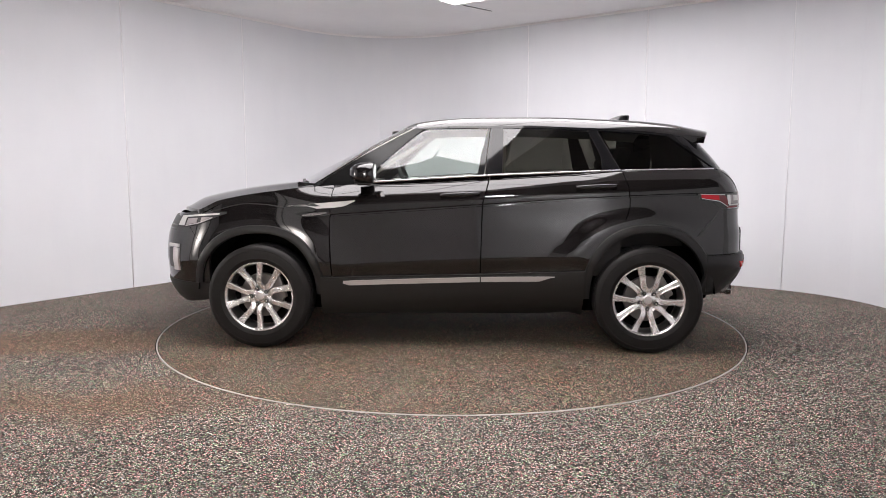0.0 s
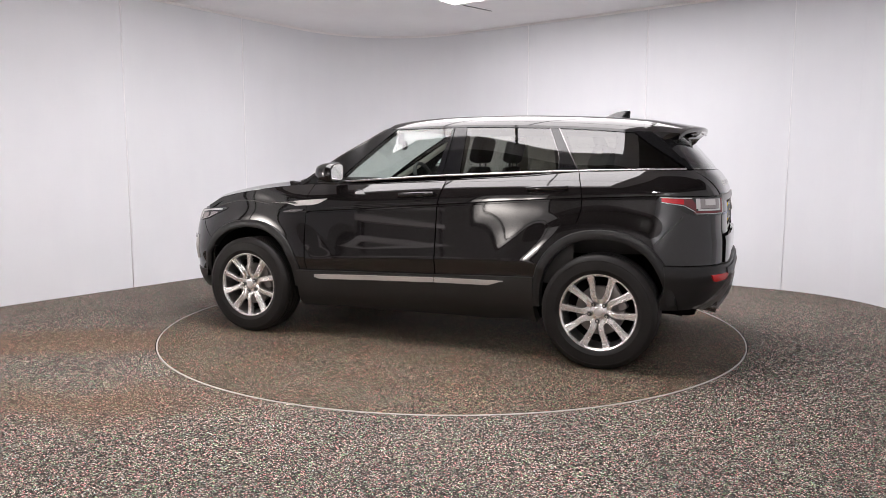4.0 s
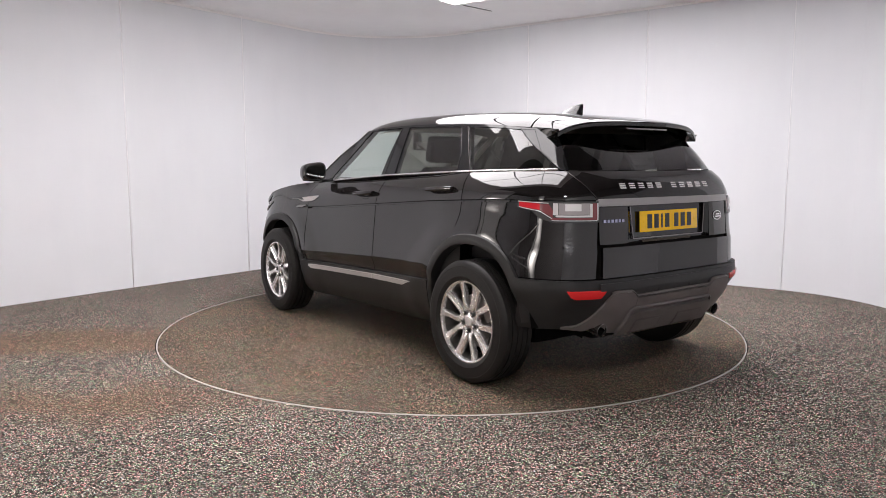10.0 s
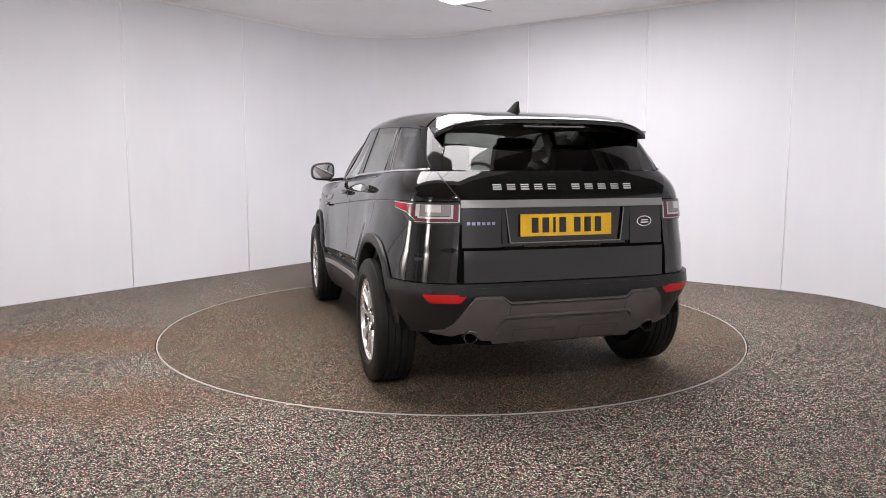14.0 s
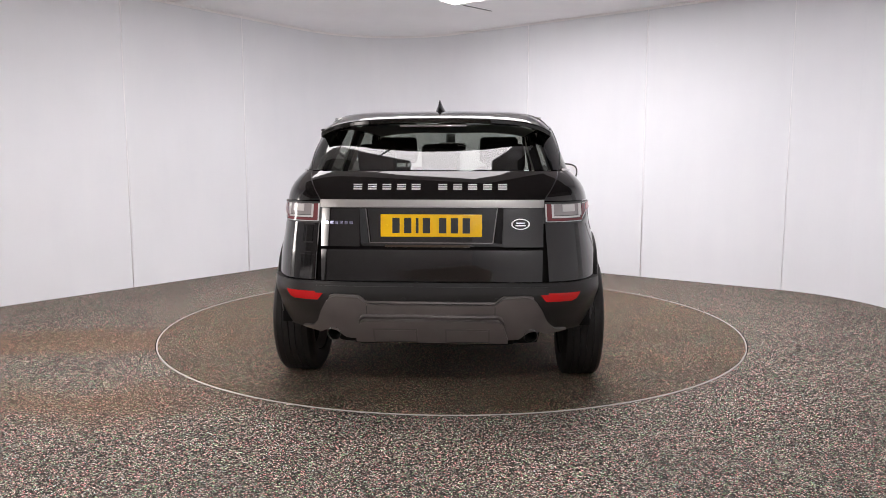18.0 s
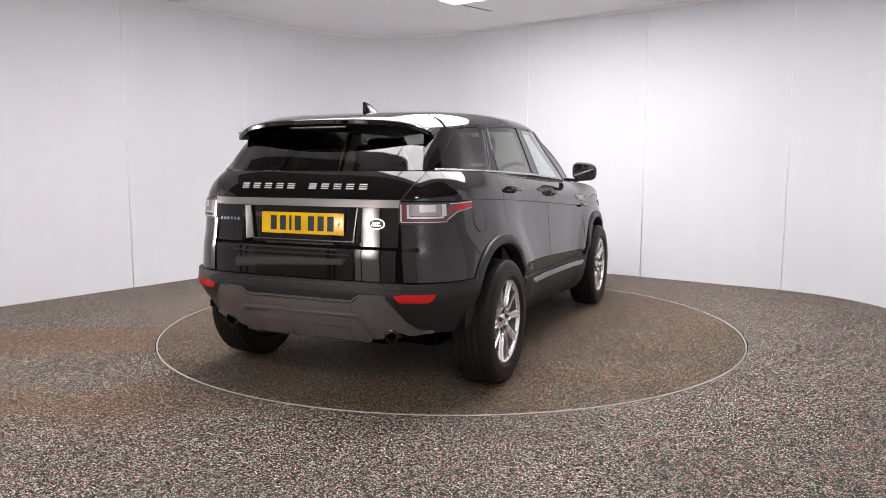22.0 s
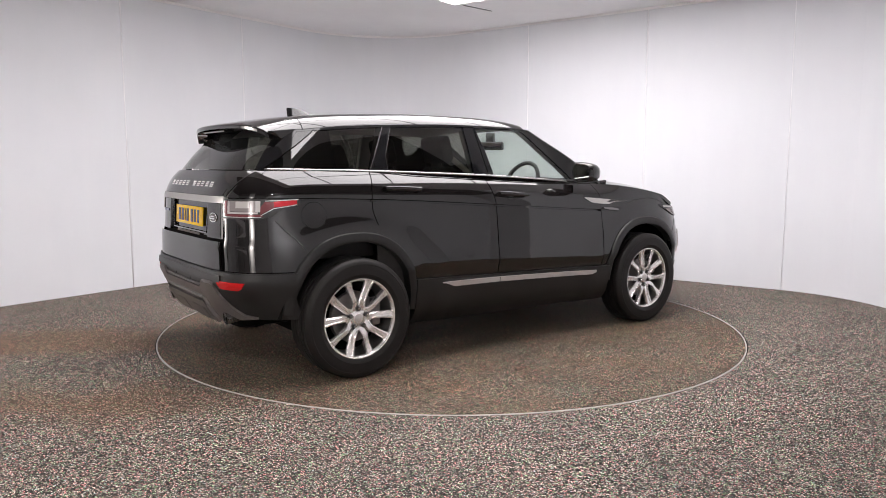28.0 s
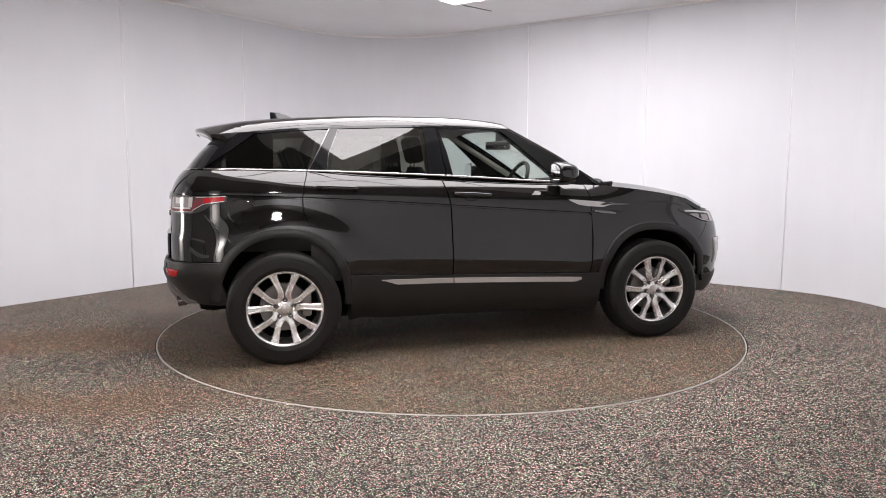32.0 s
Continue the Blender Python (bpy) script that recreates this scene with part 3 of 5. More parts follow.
def lathe(bm, profile, seg=48, a0=0.0, a1=math.tau, axis="y"):
    """Turns (radius, y) points about the y axis."""
    closed = abs(a1 - a0 - math.tau) < 1e-6
    n = seg if closed else seg + 1
    rows = []
    for i in range(n):
        a = a0 + (a1 - a0) * i / seg
        rows.append([bm.verts.new((r * math.cos(a), y, r * math.sin(a))) for r, y in profile])
    for i in range(n if closed else n - 1):
        p, q = rows[i], rows[(i + 1) % n]
        for k in range(len(profile) - 1):
            bm.faces.new((p[k], p[k + 1], q[k + 1], q[k]))
    return rows


def extrude_outline(bm, pts, depth, to=None):
    """A flat plate from an outline in (a, b), thickened by depth along c; to maps (a, b, c) to a place."""
    to = to or (lambda a, b, c: (a, b, c))
    lo = [bm.verts.new(to(a, b, 0)) for a, b in pts]
    hi = [bm.verts.new(to(a, b, depth)) for a, b in pts]
    bm.faces.new(hi)
    bm.faces.new(lo[::-1])
    n = len(pts)
    for i in range(n):
        bm.faces.new((lo[i], lo[(i + 1) % n], hi[(i + 1) % n], hi[i]))
    bmesh.ops.recalc_face_normals(bm, faces=bm.faces)


def build_wheel(name="wheel"):
    """Outer side towards +y, centre at the origin."""
    w = new(name)
    bm = bmesh.new()
    R, rim = 0.362, 0.243
    prof = [(rim - 0.004, -0.10), (rim + 0.004, -0.108), (0.30, -0.116), (0.335, -0.110), (0.352, -0.097)]
    for k in range(5):
        y = -0.092 + 0.0368 * k
        prof += [(R - 0.003 * abs(k - 2) * 0.5, y), (R - 0.003 * abs(k - 2) * 0.5, y + 0.030)]
        if k < 4:
            prof += [(R - 0.011, y + 0.0315), (R - 0.011, y + 0.0353)]
    prof += [(0.352, 0.097), (0.338, 0.109), (0.325, 0.1135), (0.322, 0.1125), (0.30, 0.117), (0.272, 0.113), (0.268, 0.114), (rim + 0.006, 0.106), (rim - 0.004, 0.098)]
    lathe(bm, prof, 72)
    part("tyre", bm, TYRE, w, "black road tyre with five grooved tread bands", sharp=28)
    bm = bmesh.new()
    lathe(bm, [(0.226, 0.078), (0.229, 0.093), (0.236, 0.0995), (rim, 0.100), (rim + 0.001, 0.094)], 72)
    part("rim", bm, ALLOY, w, "bright silver alloy rim lip")
    bm = bmesh.new()
    lathe(bm, [(rim - 0.008, -0.10), (rim - 0.012, -0.09), (0.222, -0.06), (0.216, 0.03), (0.224, 0.06), (0.226, 0.078)], 60)
    part("rim_barrel", bm, ALLOY_DARK, w)
    bm = bmesh.new()
    lathe(bm, [(0.0, 0.018), (0.15, 0.018), (0.155, 0.012), (0.155, -0.012), (0.05, -0.02)], 40)
    part("brake_disc", bm, IRON, w, "dull iron brake disc")
    bm = bmesh.new()
    lathe(bm, [(0.0, -0.055), (0.20, -0.055), (0.216, -0.05)], 40)
    part("backplate", bm, UNDER, w)
    bm = bmesh.new()
    box(bm, (0.06, 0.05, 0.17), (-0.14, 0.02, 0.02), bevel=0.015)
    part("brake_caliper", bm, IRON, w)
    # five U-shaped spokes, each of two arms that meet in a round foot at the hub
    path = ((0.000, 0.062, 0.040, 0.076, 0.030), (0.014, 0.065, 0.040, 0.078, 0.032), (0.028, 0.076, 0.040, 0.082, 0.034), (0.038, 0.093, 0.040, 0.086, 0.036), (0.0445, 0.113, 0.039, 0.088, 0.037), (0.050, 0.137, 0.039, 0.088, 0.037), (0.056, 0.165, 0.041, 0.089, 0.035), (0.063, 0.192, 0.046, 0.092, 0.031), (0.069, 0.217, 0.053, 0.096, 0.026), (0.073, 0.238, 0.060, 0.098, 0.020))
    for k in range(5):
        a = math.tau * k / 5 + math.pi / 2 + math.pi / 5
        for side in (-1, 1):
            bm = bmesh.new()
            rows = []
            for n, (t, r, wd, yf, th) in enumerate(path):
                p, q = path[max(0, n - 1)], path[min(len(path) - 1, n + 1)]
                d = Vector((q[0] - p[0], q[1] - p[1])).normalized() if n else Vector((1, 0))
                row = []
                for dt, y in ((-0.5, -th), (-0.5, -0.008), (-0.44, 0.0), (-0.30, 0.0005), (-0.22, -0.0075), (0.30, -0.0085), (0.5, -0.017), (0.5, -th)):
                    lat, rad = side * (t + d.y * dt * wd), r - d.x * dt * wd
                    row.append(bm.verts.new((rad * math.cos(a) - lat * math.sin(a), yf + y, rad * math.sin(a) + lat * math.cos(a))))
                rows.append(row)
            for p, q in zip(rows, rows[1:]):
                for j in range(8):
                    bm.faces.new((p[j], p[(j + 1) % 8], q[(j + 1) % 8], q[j]))
            bm.faces.new(rows[0][::-1])
            bm.faces.new(rows[-1])
            bmesh.ops.recalc_face_normals(bm, faces=bm.faces)
            part("spoke", bm, ALLOY, w, sharp=14)
    bm = bmesh.new()
    lathe(bm, [(0.0, 0.078), (0.026, 0.077), (0.034, 0.075), (0.040, 0.073), (0.056, 0.066), (0.062, 0.056), (0.064, 0.03)], 40)
    part("hub", bm, ALLOY, w, "silver wheel hub")
    bm = bmesh.new()
    lathe(bm, [(0.0, 0.081), (0.022, 0.0805), (0.027, 0.078), (0.028, 0.07)], 32)
    part("centre_cap", bm, SILVER, w)
    for k in range(5):
        a = math.tau * k / 5 + math.pi / 2
        bm = bmesh.new()
        lathe(bm, [(0.0, 0.004), (0.0125, 0.004), (0.0135, 0.003), (0.0135, -0.01)], 16)
        o = part("bolt_recess", bm, INK, w)
        o.location = (0.056 * math.cos(a), 0.0785, 0.056 * math.sin(a))
        bm = bmesh.new()
        lathe(bm, [(0.0, 0.010), (0.006, 0.010), (0.008, 0.007), (0.0085, -0.01)], 6)
        o = part("wheel_bolt", bm, CHROME, w)
        o.location = (0.056 * math.cos(a), 0.0805, 0.056 * math.sin(a))
    return w


def copy_part(ob, parent, m):
    made = copy_thing(ob, m)
    made.parent = parent
    return made


def build_car():
    car = tagged(new("car"), "black five-door compact sport utility vehicle parked on the turntable", "car")
    s_tail = -1.3
    while hull(s_tail, 1.0).y > 0.585:
        s_tail -= 0.002
    s_end = XR - REAR_ARC[-1]
    f_end = XF + FRONT_ARC[-1]
    for m in (1, -1):
        door_b = line((0, -0.198), (0.55, -0.212), (0.8, -0.24), (1, -0.262))
        a_edge = line((0, 0.822), (0.4, 0.838), (0.85, 0.83), (1, 0.820))
        wing_top = curve((0.80, 1.128), (1.0, 1.114), (1.2, 1.092), (1.45, 1.056), (1.7, 1.004), (1.95, 0.945), (2.2, 0.915))
        panel("front_wing", PAINT, car, lambda v: a_edge(v) + 0.006, 2.02, lambda s: arch(s, 0.0, 0.50 if s < 1.33 else 0.66), wing_top, 60, 16, m)
        panel("front_door", PAINT, car, lambda v: door_b(v) + 0.004, lambda v: a_edge(v) - 0.001, line((-0.3, 0.517), (0.84, 0.495)), lambda s: belt(s) - 0.004, 40, 16, m, groove=crease)
        rear_edge = line((0, -1.125), (0.05, -1.143), (0.23, -1.178), (0.36, -1.196), (0.5, -1.197), (0.72, -1.188), (0.95, -1.162), (1, -1.158))
        panel("rear_door", PAINT, car, rear_edge, lambda v: door_b(v) - 0.004, lambda s: arch(s, 0.0, line((-1.2, 0.56), (-0.2, 0.518))(s)), lambda s: belt(s) - 0.004, 50, 16, m, groove=crease)
        panel("rear_quarter", PAINT, car, s_tail, lambda v: rear_edge(v) - 0.006 if v > 0.18 else -1.12 - 0.1 * v, lambda s: arch(s, 0.0, 0.668), lambda s: belt(s) - 0.004, 110, 16, m, groove=crease)
        # plastic cladding
        panel("sill", SILL, car, -0.905, 0.905, lambda s: 0.245, line((-0.9, 0.553), (-0.2, 0.524), (0.8, 0.499), (0.9, 0.497)), 40, 8, m, off=0.022, flange=0.05, label="grained black plastic sill cladding")
        chrome_top = line((-0.705, 0.517), (-0.2, 0.508), (0.745, 0.476))
        chrome_low = lambda s: chrome_top(s) - 0.032 * (1 if s > -0.60 else max(0.15, (s + 0.705) / 0.105)) * (1 if s < 0.70 else max(0.5, 1 - (s - 0.70) / 0.09))
        panel("sill_strip", SILVER, car, -0.196, 0.745, chrome_low, chrome_top, 24, 4, m, off=0.032, flange=0.012, label="satin silver sill strip")
        panel("sill_strip", SILVER, car, -0.705, -0.204, chrome_low, chrome_top, 24, 4, m, off=0.032, flange=0.012, label="satin silver sill strip")
        for hx, a0, a1, nm in ((HUB_X, 10, 178, "front_arch_trim"), (-HUB_X, 0, 172, "rear_arch_trim")):
            fore, aft, top = OPENINGS[hx]
            grid, away = [], []
            for g, o in ((-0.032, -0.05), (-0.030, 0.014), (-0.016, 0.020), (0.006, 0.019), (0.022, 0.015), (0.027, 0.002)):
                row, arow = [], []
                for k in range(61):
                    a = radians(a0 + (a1 - a0) * k / 60)
                    r = arch_radius(a, (fore if math.cos(a) > 0 else aft) + g, top + g)
                    x, z = hx + r * math.cos(a), HUB_Z + r * math.sin(a)
                    if x < XR - 0.02:
                        kk = XR - x
                        b = (1 - min(1.0, kk / 0.75) ** N_REAR) ** (1 / N_REAR)
                        y = side_y(x, z) * b
                    elif x > XF:
                        b = (1 - min(1.0, (x - XF) / 0.83) ** N_FRONT) ** (1 / N_FRONT)
                        y = side_y(x, z) * b
                    else:
                        y = side_y(x, z)
                    row.append(Vector((x, y + o, z)))
                    arow.append(Vector((0, 1, 0)))
                grid.append(row)
                away.append(arow)
            grid_mesh(nm, grid, CLAD, car, "grained black plastic wheel arch trim", mirror=m, sharp=40, flip=True)
            # dark wheel housing behind it
            bm = bmesh.new()
            lathe(bm, [(0.462, -0.42), (0.462, -0.01)], 30, radians(4), radians(176))
            lathe(bm, [(0.462, -0.42), (0.02, -0.42)], 30, radians(-10), radians(190))
            o = part("wheel_housing", bm, UNDER, car)
            o.matrix_basis = Matrix.Translation((hx, 0.865 * m, HUB_Z)) @ Matrix.Diagonal((1, m, 1, 1))
        # dark inner shell behind the shut lines
        panel("inner_shell", UNDER, car, s_tail - 0.05, 1.95, lambda s: arch(s, -0.012, 0.33 if abs(s) < 1.3 else 0.66), lambda s: min(belt(s), wing_top(s) if s > 0.8 else 9) - 0.03, 90, 8, m, off=-0.022, flange=0)
        # glasshouse: pillars and panes
        sill_z = lambda s: belt(max(s, -2.0)) + 0.004
        top_z = curve((0.25, 1.518), (-0.3, 1.523), (-0.95, 1.505), (-1.5, 1.470), (-1.9, 1.45))
        fg0, fg1 = line((0, -0.175), (0.5, -0.205), (1, -0.252)), line((0, 0.640), (0.5, 0.425), (0.85, 0.27), (1, 0.195))
        rg0, rg1 = line((0, -1.026), (0.38, -1.018), (1, -0.936)), line((0, -0.346), (1, -0.355))
        qg0, qg1 = line((0, -1.76), (0.45, -1.66), (1, -1.53)), line((0, -1.153), (1, -1.000))
        for nm, mat, a, b, lab in (("front_window", CLEAR, fg0, fg1, "clear greenish front door glass"), ("rear_window", PRIVACY, rg0, rg1, "dark privacy rear door glass"), ("quarter_window", PRIVACY, qg0, qg1, "dark privacy rear quarter glass")):
            panel(nm, mat, car, a, b, lambda s: belt(max(s, -2.0)) + 0.010, top_z, 24, 10, m, surf=cabin, off=-0.004, flange=0, label=lab)
        panel("b_pillar_trim", GLOSS, car, lambda v: rg1(v) + 0.001, lambda v: door_b(1) - 0.004 + 0.04 * (1 - v), sill_z, top_z, 6, 10, m, surf=cabin, flange=0.02)
        panel("b_pillar_trim", GLOSS, car, lambda v: door_b(1) + 0.002 + 0.04 * (1 - v), lambda v: fg0(v) - 0.000 + 0.001, sill_z, top_z, 6, 10, m, surf=cabin, flange=0.02)
        panel("c_pillar_trim", GLOSS, car, lambda v: qg1(v) + 0.003, lambda v: rg0(v) - 0.001, sill_z, top_z, 6, 10, m, surf=cabin, flange=0.02)
        a_out = line((0, 0.985), (0.5, 0.66), (0.85, 0.415), (1, 0.305))
        panel("a_pillar", SATIN, car, fg1, a_out, lambda s: belt(s) + 0.002, lambda s: 1.527, 8, 20, m, surf=cabin, flange=0.04)
        s_dp = -1.3
        while cabin(s_dp, 1.3).y > 0.622:
            s_dp -= 0.002
        panel("d_pillar", GLOSS, car, s_dp, qg0, sill_z, lambda s: 1.475, 16, 10, m, surf=cabin, flange=0.02)
        panel("gate_edge", SATIN, car, lambda v: qg0(v) - 0.003, lambda v: qg0(v) + 0.001, sill_z, lambda s: 1.478, 2, 12, m, surf=cabin, off=0.003, flange=0.004)
        panel("frame_edge", DARKCHROME, car, lambda v: qg1(v) - 0.001, lambda v: qg1(v) + 0.004, sill_z, top_z, 2, 12, m, surf=cabin, off=0.003, flange=0.004)
        panel("frame_edge", DARKCHROME, car, lambda v: rg0(v) - 0.0012, lambda v: rg0(v) + 0.0012, sill_z, top_z, 2, 12, m, surf=cabin, off=0.003, flange=0.004)
        panel("pillar_strip", DARKCHROME, car, lambda v: a_out(v) - 0.034, lambda v: a_out(v) - 0.026, lambda s: belt(s) + 0.01, lambda s: 1.525, 2, 24, m, surf=cabin, off=0.003, flange=0.004)
        panel("window_rail", GLOSS, car, -1.66, 0.32, lambda s: top_z(s) + 0.001, lambda s: rail_z(s) - 0.004, 50, 3, m, surf=cabin, off=0.002, flange=0.015)
        for x0, x1 in ((-1.745, -1.158), (-1.152, -0.238), (-0.232, 0.66)):
            grid = []
            for w in range(9):
                a = radians(-50 + 150 * w / 8)
                row = []
                for k in range(31):
                    x = x0 + (x1 - x0) * k / 30
                    z = belt(x) + 0.003
                    n = normal_of(cabin, x, z)
                    n = n if n.y > 0 else -n
                    row.append(cabin(x, z) + n * (0.001 + 0.0075 * math.cos(a)) + Vector((0, 0, 0.0075 * math.sin(a))))
                grid.append(row)
            grid_mesh("belt_strip", grid, BELT, car, "slim bright strip under the windows", mirror=m, sharp=60)
        # shoulder that joins the door tops to the glass
        grid = []
        for q in range(4):
            f = q / 3
            row = []
            for k in range(90):
                s = 0.99 - k * (0.99 - (s_tail - 0.02)) / 89
                p, c = hull(s, belt(s) - 0.006), cabin(s, belt(max(s, -2.0)) - 0.001)
                row.append(p * (1 - f) + c * f - Vector((0, 0, 0.006 * (1 - f))) - Vector((0, 0.004, 0)))
            grid.append(row)
        grid_mesh("shoulder_seal", grid, GLOSS, car, mirror=m, flip=True)
        # ink ribbons: two shut lines, and the crease's shade painted on the wing
        for nm, pts, wide in (("bumper_cut", ((-1.80, 0.955), (-1.755, 0.905), (-1.690, 0.845), (-1.640, 0.790)), 0.0028), ("wing_line", ((1.15, 0.972), (1.22, 0.986), (1.31, 0.997), (1.41, 1.000), (1.53, 0.990), (1.65, 0.966), (1.76, 0.940)), 0.0030), ("crease_shade", ((0.832, 0.930), (0.92, 0.922), (1.01, 0.916)), 0.0045)):
            xs = [p[0] for p in pts]
            f_z = curve(*pts)
            grid = []
            for k in range(25):
                x = xs[0] + (xs[-1] - xs[0]) * k / 24
                z = f_z(x)
                n = normal_of(hull, x, z)
                n = n if n.y > 0 else -n
                lean = 0.6 if nm == "bumper_cut" else 0.0
                grid.append([hull(x + d * lean * 1.5, z + d) + n * 0.0012 for d in (-wide, wide)])
            grid_mesh(nm, grid, INK, car, mirror=m)
        # lamps
        lamp_parts(car, m)
        # door handles
        for x, z, t in ((-0.060, 1.068, 3.2), (-0.975, 1.122, 2.6)):
            h = new("door_handle")
            h.parent = car
            y = side_y(x, z)
            h.matrix_basis = Matrix.Translation((x, (y + 0.004) * m, z)) @ Matrix.Diagonal((1, m, 1, 1)) @ Matrix.Rotation(radians(t), 4, "Y")
            grid = []
            for i in range(13):
                u = i / 12
                xx = -0.132 + 0.264 * u
                k = math.sin(math.pi * min(1, max(0, (u * 1.12 - 0.06)))) ** 0.35 if 0.054 < u < 0.946 else 0.25
                yy = 0.022 + 0.012 * k
                hz = 0.011 + 0.005 * k
                grid.append([Vector((xx, yy + 0.010 * math.cos(a) * (0.6 + 0.4 * k), hz * math.sin(a))) for a in [math.tau * q / 10 for q in range(10)]])
            grid_mesh("grip", grid, PAINT, h, closed=True, sharp=60, flip=True)
            bm = bmesh.new()
            box(bm, (0.03, 0.03, 0.022), (-0.118, 0.012, 0), bevel=0.004)
            part("handle_foot", bm, PAINT, h)
            bm = bmesh.new()
            box(bm, (0.03, 0.03, 0.022), (0.118, 0.012, 0), bevel=0.004)
            part("handle_foot", bm, PAINT, h)
            # black dome on the closed skin, in place of the recess's shade
            bm = bmesh.new()
            bmesh.ops.create_uvsphere(bm, u_segments=20, v_segments=10, radius=1)
            bmesh.ops.scale(bm, vec=(0.050, 0.003, 0.024), verts=bm.verts)
            bmesh.ops.translate(bm, vec=(-0.01, -0.003, -0.022), verts=bm.verts)
            part("recess_shade", bm, INK, h)
            # lower lip of the dish: its upper face leans back and catches the ceiling
            grid = []
            for i in range(25):
                a = math.pi * (1.04 + 0.92 * i / 24)
                k = math.sin(math.pi * i / 24) ** 0.7
                row = []
                for r, out in ((0.60, -0.004), (0.70, 0.0), (0.85, 0.0035 * k), (1.0, 0.002 + 0.006 * k), (1.05, 0.002 + 0.0064 * k), (1.12, 0.001), (1.18, -0.006)):
                    row.append(Vector((-0.008 + 0.050 * r * math.cos(a), out - 0.002, -0.014 + 0.030 * r * math.sin(a))))
                grid.append(row)
            grid_mesh("recess_lip", grid, PAINT, h, sharp=60)
        mirror_parts(car, m)
        # silver wing vent
        vent = [(1.147, 0.985), (0.840, 1.012), (0.664, 1.026), (0.668, 1.018), (0.740, 0.985), (0.81, 0.975), (0.93, 0.968), (0.955, 0.976), (1.0, 0.985)]
        bm = bmesh.new()
        extrude_outline(bm, vent, 0.010, lambda a, b, c: (a, (side_y(a, b) - 0.004 + c) * m, b))
        part("side_vent", bm, SILVER, car, "satin silver blade on the front wing")
        bm = bmesh.new()
        extrude_outline(bm, [(1.08, 0.933), (1.0, 0.948), (0.90, 0.944), (0.86, 0.93), (0.92, 0.918), (1.04, 0.920)], 0.008, lambda a, b, c: (a, (side_y(a, b) - 0.004 + c) * m, b))
        part("vent_scoop", bm, GLOSS, car)
        bm = bmesh.new()
        extrude_outline(bm, [(1.03, 0.926), (0.96, 0.940), (0.86, 0.946), (0.85, 0.938), (0.92, 0.924), (1.02, 0.918)], 0.016, lambda a, b, c: (a, (side_y(a, b) - 0.004 + c) * m, b))
        part("scoop_lip", bm, DARKCHROME, car)
        bm = bmesh.new()
        extrude_outline(bm, [(1.147, 0.985), (1.0, 0.990), (0.94, 0.982), (0.90, 0.986), (0.95, 1.002)], 0.004, lambda a, b, c: (a, (side_y(a, b) + 0.004 + c) * m, b))
        part("vent_slot", bm, INK, car)
        # bright tail pipe
        bm = bmesh.new()
        lathe(bm, [(0.032, 0.25), (0.036, 0.004), (0.0375, 0.0), (0.0345, -0.001), (0.033, 0.02)], 28)
        o = part("tail_pipe", bm, DARKCHROME, car, "bright metal tail pipe")
        bm = bmesh.new()
        lathe(bm, [(0.033, 0.012), (0.031, 0.13), (0.0, 0.13)], 28)
        o2 = part("pipe_bore", bm, UNDER, car)
        o2.matrix_basis = Matrix.Translation((-1.995, 0.522 * m, 0.374)) @ Matrix.Rotation(radians(-90), 4, "Z") @ Matrix.Rotation(radians(8), 4, "X")
        o.matrix_basis = Matrix.Translation((-1.995, 0.522 * m, 0.374)) @ Matrix.Rotation(radians(-90), 4, "Z") @ Matrix.Rotation(radians(8), 4, "X")
    rear_parts(car, s_tail)
    roof_parts(car)
    front_parts(car, f_end)
    # fuel flap on the right-hand quarter
    grid = []
    for r, o in ((0.079, -0.004), (0.077, 0.0016), (0.0755, 0.0018), (0.0745, -0.003), (0.0725, 0.0012), (0.04, 0.0015), (0.002, 0.0015)):
        row = []
        for k in range(40):
            a = math.tau * k / 40
            s, z = -1.582 + r * math.cos(a), 0.980 + r * math.sin(a)
            n = normal_of(hull, s, z)
            row.append(hull(s, z) + (n if n.y > 0 else -n) * o)
        grid.append(row)
    grid_mesh("fuel_flap", grid, PAINT, car, "round black fuel filler flap", mirror=-1, closed=True, sharp=25)
    # underbody and cabin
    bm = bmesh.new()
    box(bm, (3.35, 1.20, 0.26), (0.12, 0, 0.345), bevel=0.05)
    box(bm, (1.75, 1.50, 0.12), (0.0, 0, 0.30), bevel=0.03)
    part("underbody", bm, UNDER, car, "dark underbody")
    bm = bmesh.new()
    box(bm, (0.5, 0.9, 0.16), (-1.62, 0, 0.36), bevel=0.05)
    part("rear_silencer", bm, UNDER, car)
    cabin_parts(car)
    # wheels
    base = build_wheel()
    base.parent = car
    place = [(HUB_X, 0.838, 1, 17), (-HUB_X, 0.842, 1, 32), (HUB_X, -0.838, -1, 33), (-HUB_X, -0.842, -1, 0)]
    for k, (x, y, m, spin) in enumerate(place):
        pose_m = Matrix.Translation((x, y, HUB_Z + 0.001)) @ Matrix.Rotation(0 if m > 0 else math.pi, 4, "Z") @ Matrix.Rotation(radians(spin), 4, "Y")
        if k == 0:
            base.matrix_basis = pose_m
        else:
            copy_part(base, car, pose_m)
    return car


